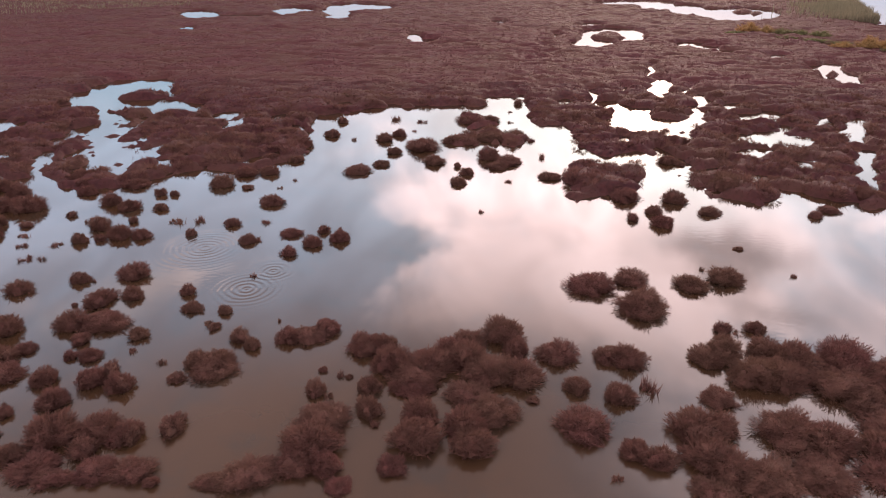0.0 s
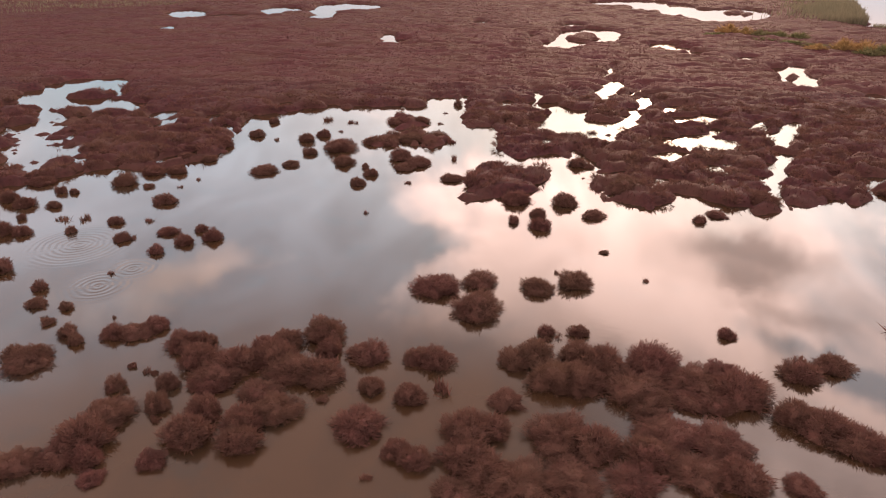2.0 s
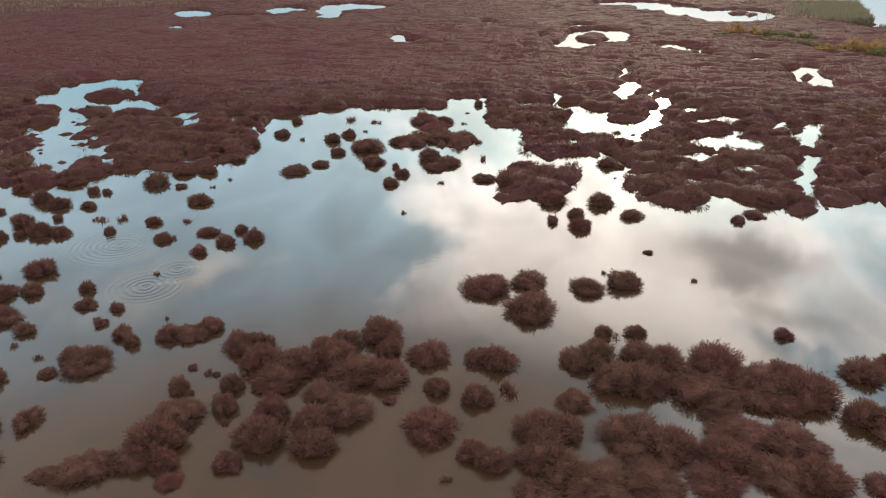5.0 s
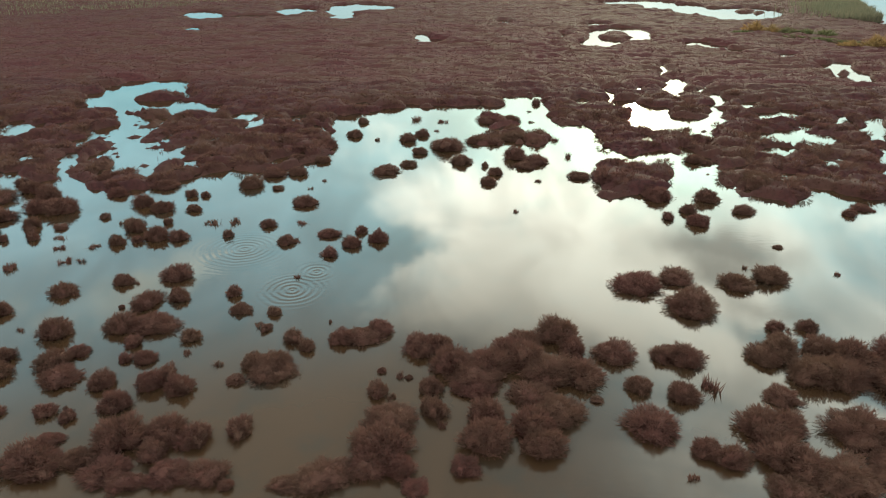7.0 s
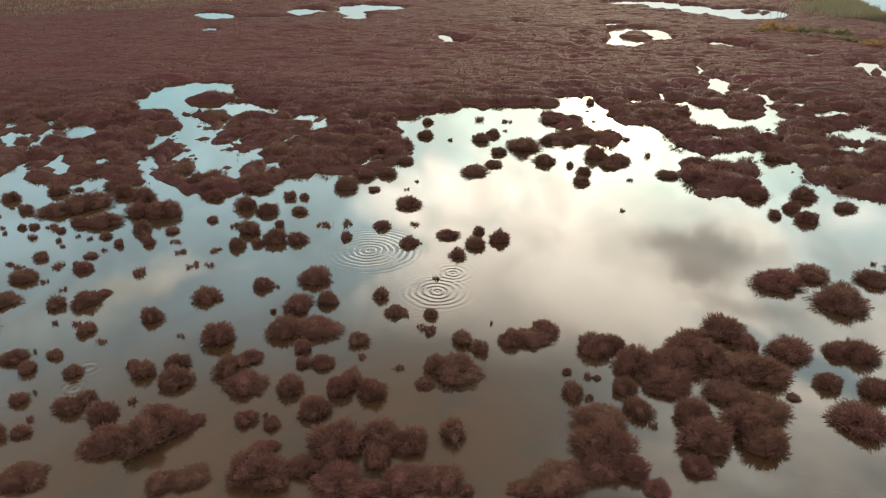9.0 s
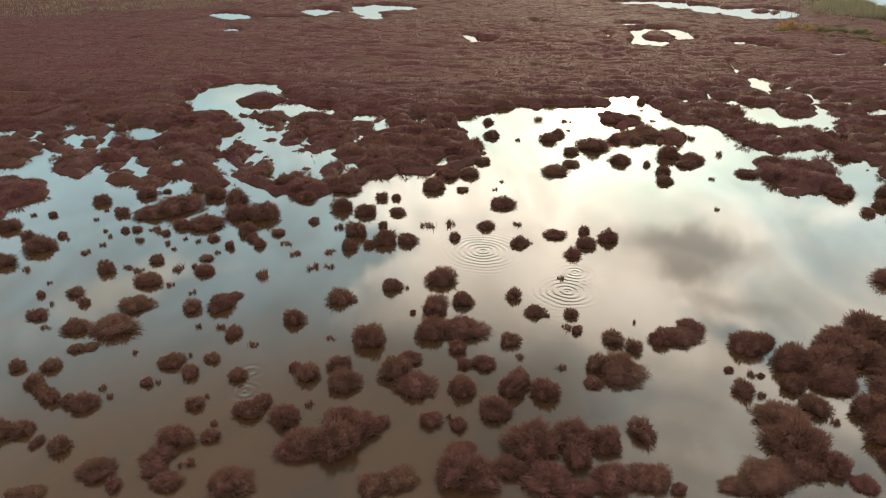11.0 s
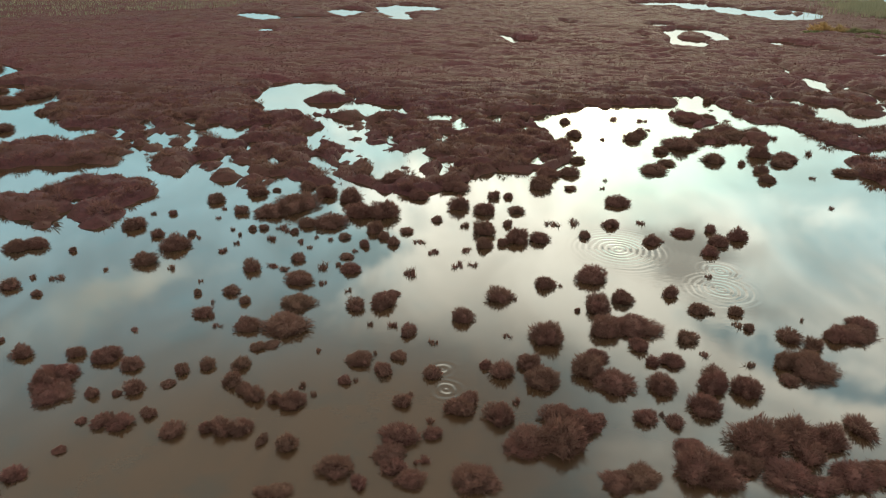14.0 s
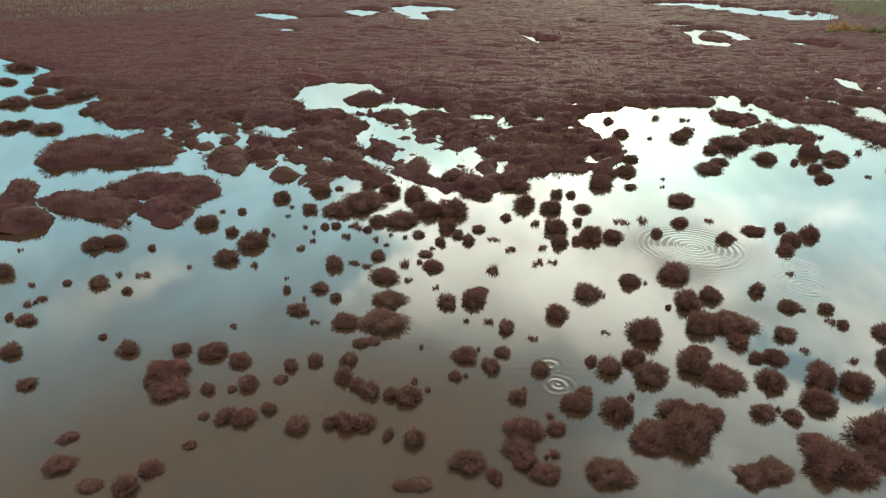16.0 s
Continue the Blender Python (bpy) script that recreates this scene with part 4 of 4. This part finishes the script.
shrub(21.2, 63.0, 0.56, 0.5, 0.32)
sprig(23.5, 76.5, 0.66, 0.59, 0.45)
sprig(24.3, 82.1, 0.56, 0.51, 0.27)
shrub(23.5, 56.8, 1.52, 2.58, 1.05)
shrub(-21.5, 54.7, 1.05, 0.94, 0.84)
shrub(-19.0, 54.0, 0.49, 0.44, 0.33)
shrub(-20.3, 57.8, 1.15, 1.04, 0.63)
shrub(-18.2, 58.3, 0.95, 0.85, 0.61)
shrub(-19.2, 62.9, 0.84, 0.76, 0.48)
shrub(-16.6, 62.1, 0.78, 0.7, 0.54)
shrub(-17.1, 67.5, 1.2, 1.08, 0.82)
shrub(-14.8, 71.8, 0.95, 0.85, 0.61)
shrub(-14.6, 77.8, 0.68, 0.61, 0.54)
sprig(-12.0, 70.1, 0.25, 0.42, 0.32)
shrub(-15.9, 50.5, 1.02, 0.92, 0.61)
sprig(-16.2, 54.1, 0.3, 0.31, 0.19)
sprig(-15.5, 56.2, 0.36, 0.32, 0.19)
shrub(-8.7, 70.3, 0.93, 0.84, 0.73)
shrub(-7.3, 72.3, 0.82, 0.74, 0.63)
shrub(-7.2, 65.4, 0.75, 0.68, 0.57)
sprig(-8.1, 79.6, 0.83, 0.75, 0.69)
sprig(-5.1, 78.4, 0.68, 0.61, 0.39)
sprig(-5.8, 74.1, 0.39, 0.4, 0.25)
shrub(-10.0, 59.1, 1.33, 1.2, 0.61)
shrub(-8.1, 61.3, 0.82, 0.74, 0.46)
shrub(-4.5, 67.4, 1.67, 2.29, 1.05)
shrub(-3.0, 62.3, 1.11, 1.0, 0.69)
shrub(-17.7, 45.8, 0.6, 0.54, 0.46)
sprig(-15.4, 46.4, 0.52, 0.47, 0.32)
shrub(-15.6, 42.7, 0.61, 0.55, 0.52)
sprig(-14.9, 43.0, 0.41, 0.37, 0.21)
shrub(-12.8, 44.2, 0.83, 0.75, 0.44)
shrub(-10.5, 44.8, 0.34, 0.57, 0.44)
shrub(-10.9, 42.5, 0.72, 0.65, 0.59)
shrub(-9.1, 43.4, 0.74, 0.66, 0.7)
shrub(-12.2, 40.8, 0.55, 0.49, 0.46)
sprig(-20.4, 46.2, 0.61, 0.55, 0.57)
shrub(-20.1, 43.8, 0.41, 0.37, 0.42)
sprig(-29.6, 39.0, 0.57, 0.51, 0.44)
sprig(-28.6, 39.2, 0.38, 0.34, 0.39)
shrub(40.8, 56.4, 0.99, 0.89, 0.55)
shrub(46.8, 57.4, 1.25, 0.75, 0.5)
shrub(48.7, 54.4, 1.67, 1.5, 0.99)
shrub(48.6, 51.9, 1.37, 1.23, 0.77)
shrub(46.7, 47.8, 0.85, 0.77, 0.77)
shrub(46.5, 60.8, 0.53, 0.47, 0.24)
sprig(34.8, 33.5, 1.12, 1.01, 0.64)
shrub(-39.4, 37.2, 0.88, 0.79, 0.51)
sprig(-37.9, 36.7, 0.28, 0.25, 0.28)
shrub(-36.4, 38.5, 0.66, 0.59, 0.49)
sprig(-32.5, 38.0, 0.36, 0.61, 0.47)
shrub(-40.0, 40.2, 0.45, 0.41, 0.42)
sprig(-38.0, 38.9, 0.55, 0.5, 0.47)
shrub(-36.8, 40.5, 0.46, 0.41, 0.23)
shrub(-48.3, 51.2, 0.69, 0.62, 0.69)
sprig(-47.2, 47.5, 0.26, 0.28, 0.26)
shrub(-50.8, 48.3, 0.3, 0.29, 0.31)
shrub(-52.8, 45.8, 0.83, 0.74, 0.74)
shrub(-50.5, 44.2, 0.48, 0.43, 0.44)
shrub(-48.6, 42.2, 0.93, 0.84, 0.76)
sprig(-47.5, 43.7, 0.24, 0.26, 0.29)
shrub(-59.1, 42.0, 0.77, 0.69, 0.64)
shrub(-58.0, 42.5, 0.77, 0.7, 0.56)
sprig(-58.4, 46.1, 0.21, 0.35, 0.27)
sprig(-52.3, 48.4, 0.17, 0.29, 0.13)
shrub(-45.4, 52.8, 0.8, 0.72, 0.71)
shrub(-44.0, 53.6, 0.33, 0.31, 0.23)
shrub(-41.5, 54.3, 0.44, 0.74, 0.57)
shrub(-43.4, 48.4, 1.31, 1.18, 0.65)
shrub(-41.8, 49.9, 1.35, 2.24, 1.05)
shrub(-45.7, 48.7, 0.53, 0.47, 0.53)
shrub(-39.7, 52.6, 0.94, 0.85, 0.95)
shrub(-37.6, 51.3, 0.92, 0.83, 0.93)
shrub(-38.6, 46.3, 1.27, 1.14, 0.68)
shrub(-36.5, 48.1, 1.09, 0.98, 0.86)
shrub(-40.3, 46.1, 0.63, 0.57, 0.54)
sprig(-41.9, 45.2, 0.62, 0.56, 0.38)
sprig(-42.4, 43.4, 0.36, 0.32, 0.41)
sprig(-40.3, 42.9, 0.28, 0.25, 0.33)
sprig(-44.6, 42.7, 0.24, 0.25, 0.28)
shrub(-44.1, 45.2, 0.33, 0.3, 0.29)
shrub(-43.3, 45.4, 0.33, 0.3, 0.29)
shrub(-41.0, 44.7, 0.33, 0.29, 0.28)
sprig(-44.8, 44.2, 0.16, 0.26, 0.21)
sprig(-45.3, 41.5, 0.38, 0.34, 0.25)
sprig(-45.5, 45.2, 0.21, 0.26, 0.16)
sprig(-47.1, 49.3, 0.27, 0.29, 0.22)
shrub(-42.7, 38.8, 0.54, 0.49, 0.6)
shrub(-49.8, 39.9, 0.74, 0.66, 0.62)
sprig(-47.8, 38.9, 0.29, 0.29, 0.38)
sprig(-51.8, 38.8, 0.22, 0.24, 0.22)
shrub(-62.8, 37.9, 0.52, 0.47, 0.65)
sprig(-55.8, 37.6, 0.28, 0.25, 0.2)
sprig(-54.2, 37.5, 0.63, 0.38, 0.25)
shrub(-101.6, 112.5, 2.76, 1.66, 1.11)
shrub(-97.0, 100.1, 1.65, 0.99, 0.66)
shrub(-89.8, 94.1, 1.56, 0.94, 0.62)
shrub(-88.3, 85.7, 2.15, 1.29, 0.86)
shrub(-84.6, 86.8, 2.18, 1.31, 0.87)
shrub(-83.3, 91.6, 2.14, 3.63, 1.05)
shrub(-82.3, 73.6, 1.25, 1.12, 0.73)
shrub(-81.3, 74.9, 0.95, 0.86, 0.76)
shrub(-77.7, 73.0, 1.55, 1.39, 0.76)
shrub(-77.4, 81.2, 0.68, 0.62, 0.47)
shrub(-34.4, 55.6, 0.74, 1.26, 0.97)
shrub(-32.8, 53.4, 0.72, 1.13, 0.93)
shrub(-32.0, 52.0, 0.84, 0.76, 0.59)
shrub(-34.7, 48.1, 0.87, 1.34, 1.05)
shrub(-34.5, 43.7, 0.4, 0.36, 0.41)
shrub(-33.8, 42.7, 0.36, 0.53, 0.46)
shrub(-35.2, 45.0, 0.62, 0.56, 0.77)
shrub(-32.9, 44.7, 0.45, 0.41, 0.31)
sprig(-32.0, 42.7, 0.59, 0.43, 0.24)
shrub(-30.7, 46.9, 0.43, 0.39, 0.34)
shrub(-28.8, 49.7, 0.81, 0.73, 0.87)
shrub(-28.9, 54.1, 1.21, 1.09, 0.67)
sprig(-28.7, 45.8, 0.38, 0.34, 0.43)
shrub(-26.9, 48.7, 0.89, 0.8, 0.8)
shrub(-27.3, 44.7, 0.62, 0.94, 0.8)
shrub(-25.8, 52.0, 0.47, 0.42, 0.53)
shrub(-24.6, 52.0, 0.38, 0.34, 0.38)
shrub(-24.4, 48.7, 0.62, 0.56, 0.43)
shrub(-25.4, 46.0, 0.38, 0.34, 0.39)
shrub(-25.1, 43.2, 0.68, 0.86, 0.89)
shrub(-26.2, 42.5, 0.4, 0.36, 0.4)
sprig(-28.8, 41.7, 0.78, 0.5, 0.31)
shrub(-27.5, 42.2, 0.59, 0.53, 0.6)
shrub(-23.5, 43.2, 0.72, 0.65, 0.59)
sprig(-22.1, 45.8, 0.76, 0.68, 0.37)
shrub(-37.3, 43.7, 0.4, 0.36, 0.31)
sprig(-36.3, 41.5, 0.35, 0.31, 0.21)
sprig(-39.3, 43.7, 0.28, 0.25, 0.24)
sprig(-38.3, 43.2, 0.32, 0.29, 0.23)
sprig(-39.6, 42.0, 0.27, 0.25, 0.23)



# ---- far bank: reeds and scrub ----
def reed_bed(label, n, height, seed, inside):
    """Upright leaning reed stems over the stretch of bank that inside() picks from random places."""
    rng = np.random.default_rng(seed)
    px, py = inside(rng, n)
    n = len(px)
    tall = height * rng.uniform(0.55, 1.15, n) * (0.7 + 0.5 * smooth_noise(px, py, 5.0, seed))
    lean = rng.normal(0, 0.16, (n, 2)) * tall[:, None]
    base = np.stack([px, py, np.full(n, 0.0)], 1)
    tip = base + np.concatenate([lean, tall[:, None]], 1)
    mid = (base + tip) / 2 + rng.normal(0, 0.05, (n, 3))
    turn = rng.uniform(-0.8, 0.8, n)
    side = np.stack([np.cos(turn), np.sin(turn), np.zeros(n)], 1) * rng.uniform(0.04, 0.11, n)[:, None]
    co = np.stack([base - side, base + side, mid + side, mid - side, tip], 1).reshape(-1, 3)
    k = np.arange(n)[:, None] * 5
    ob = new("reed_bed", quads("reed_bed", co, np.concatenate([k + [0, 1, 2], k + [0, 2, 3], k + [3, 2, 4]], 0), REED))
    return tagged(ob, label, "reeds", kind="stuff")


def spit(rng, n):
    y = rng.uniform(200, 268, n)
    edge = 117 + (y - 200) * 0.45
    width = np.interp(y, (200, 215, 268), (3, 16, 20))
    x = edge - np.abs(rng.normal(0, 0.5, n)) * width + 1.0
    return x, y


def shore(rng, n):
    x = rng.uniform(40, 150, n)
    return x, 289 - (x - 130) * 0.25 + rng.normal(0, 2.0, n)


def margin(rng, n):
    x = rng.uniform(117, 175, n)
    return x, 194 - (x - 118) * 0.3 + rng.normal(0, 1.5, n)


def corner(rng, n):
    x, y = rng.uniform(-215, -85, n), rng.uniform(165, 265, n)
    keep = (y > 176 + (x + 140) * 0.75 + 14 * smooth_noise(x, y, 16.0, 4)) & (smooth_noise(x, y, 11.0, 6) > 0.3)
    return x[keep], y[keep]


reed_bed("tall straw-coloured reeds on the spit beside the lagoon", 9000, 3.0, 1, spit)
reed_bed("thin fringe of reeds along the lagoon shore", 3500, 1.8, 2, shore)
reed_bed("short reeds along the near lagoon margin", 2200, 1.3, 3, margin)
reed_bed("grey-green rough grass and reeds at the marsh edge", 14000, 1.5, 4, corner)

GOLD_KINDS = [shrub_kind(seed + 30, 220, GOLD) for seed in range(3)]
GREEN_KINDS = [shrub_kind(seed + 40, 220, GREEN) for seed in range(3)]


def scrub(x, y, r, h, golden):
    kinds, tone = (GOLD_KINDS, "golden orange") if golden else (GREEN_KINDS, "olive green")
    m = pose(x, y, 0.1) @ Matrix.Diagonal((r, r * 0.9, h * 1.3, 1))
    return plant("scrub_bush", kinds, m, tone + " autumn scrub bush on the marsh bank", "bush", "scrub on the bank")


scrub(71.5, 174.0, 2.6, 2.0, True)
scrub(74.5, 171.5, 2.0, 1.6, True)
scrub(77.5, 169.0, 2.8, 1.3, False)
scrub(81.0, 168.0, 2.4, 1.4, False)
scrub(84.5, 165.0, 2.6, 1.3, False)
scrub(75.0, 160.0, 3.2, 0.9, False)
scrub(79.5, 156.0, 3.6, 0.8, False)
scrub(83.0, 152.5, 3.0, 0.8, False)
scrub(80.5, 146.5, 2.2, 1.3, True)
scrub(86.5, 147.5, 2.6, 1.9, True)
scrub(89.5, 145.0, 2.8, 1.8, True)
scrub(92.0, 142.0, 2.8, 1.6, False)
scrub(96.5, 146.0, 2.6, 2.2, True)
scrub(88.0, 141.0, 2.6, 1.2, False)
scrub(66.0, 168.0, 3.0, 0.9, False)
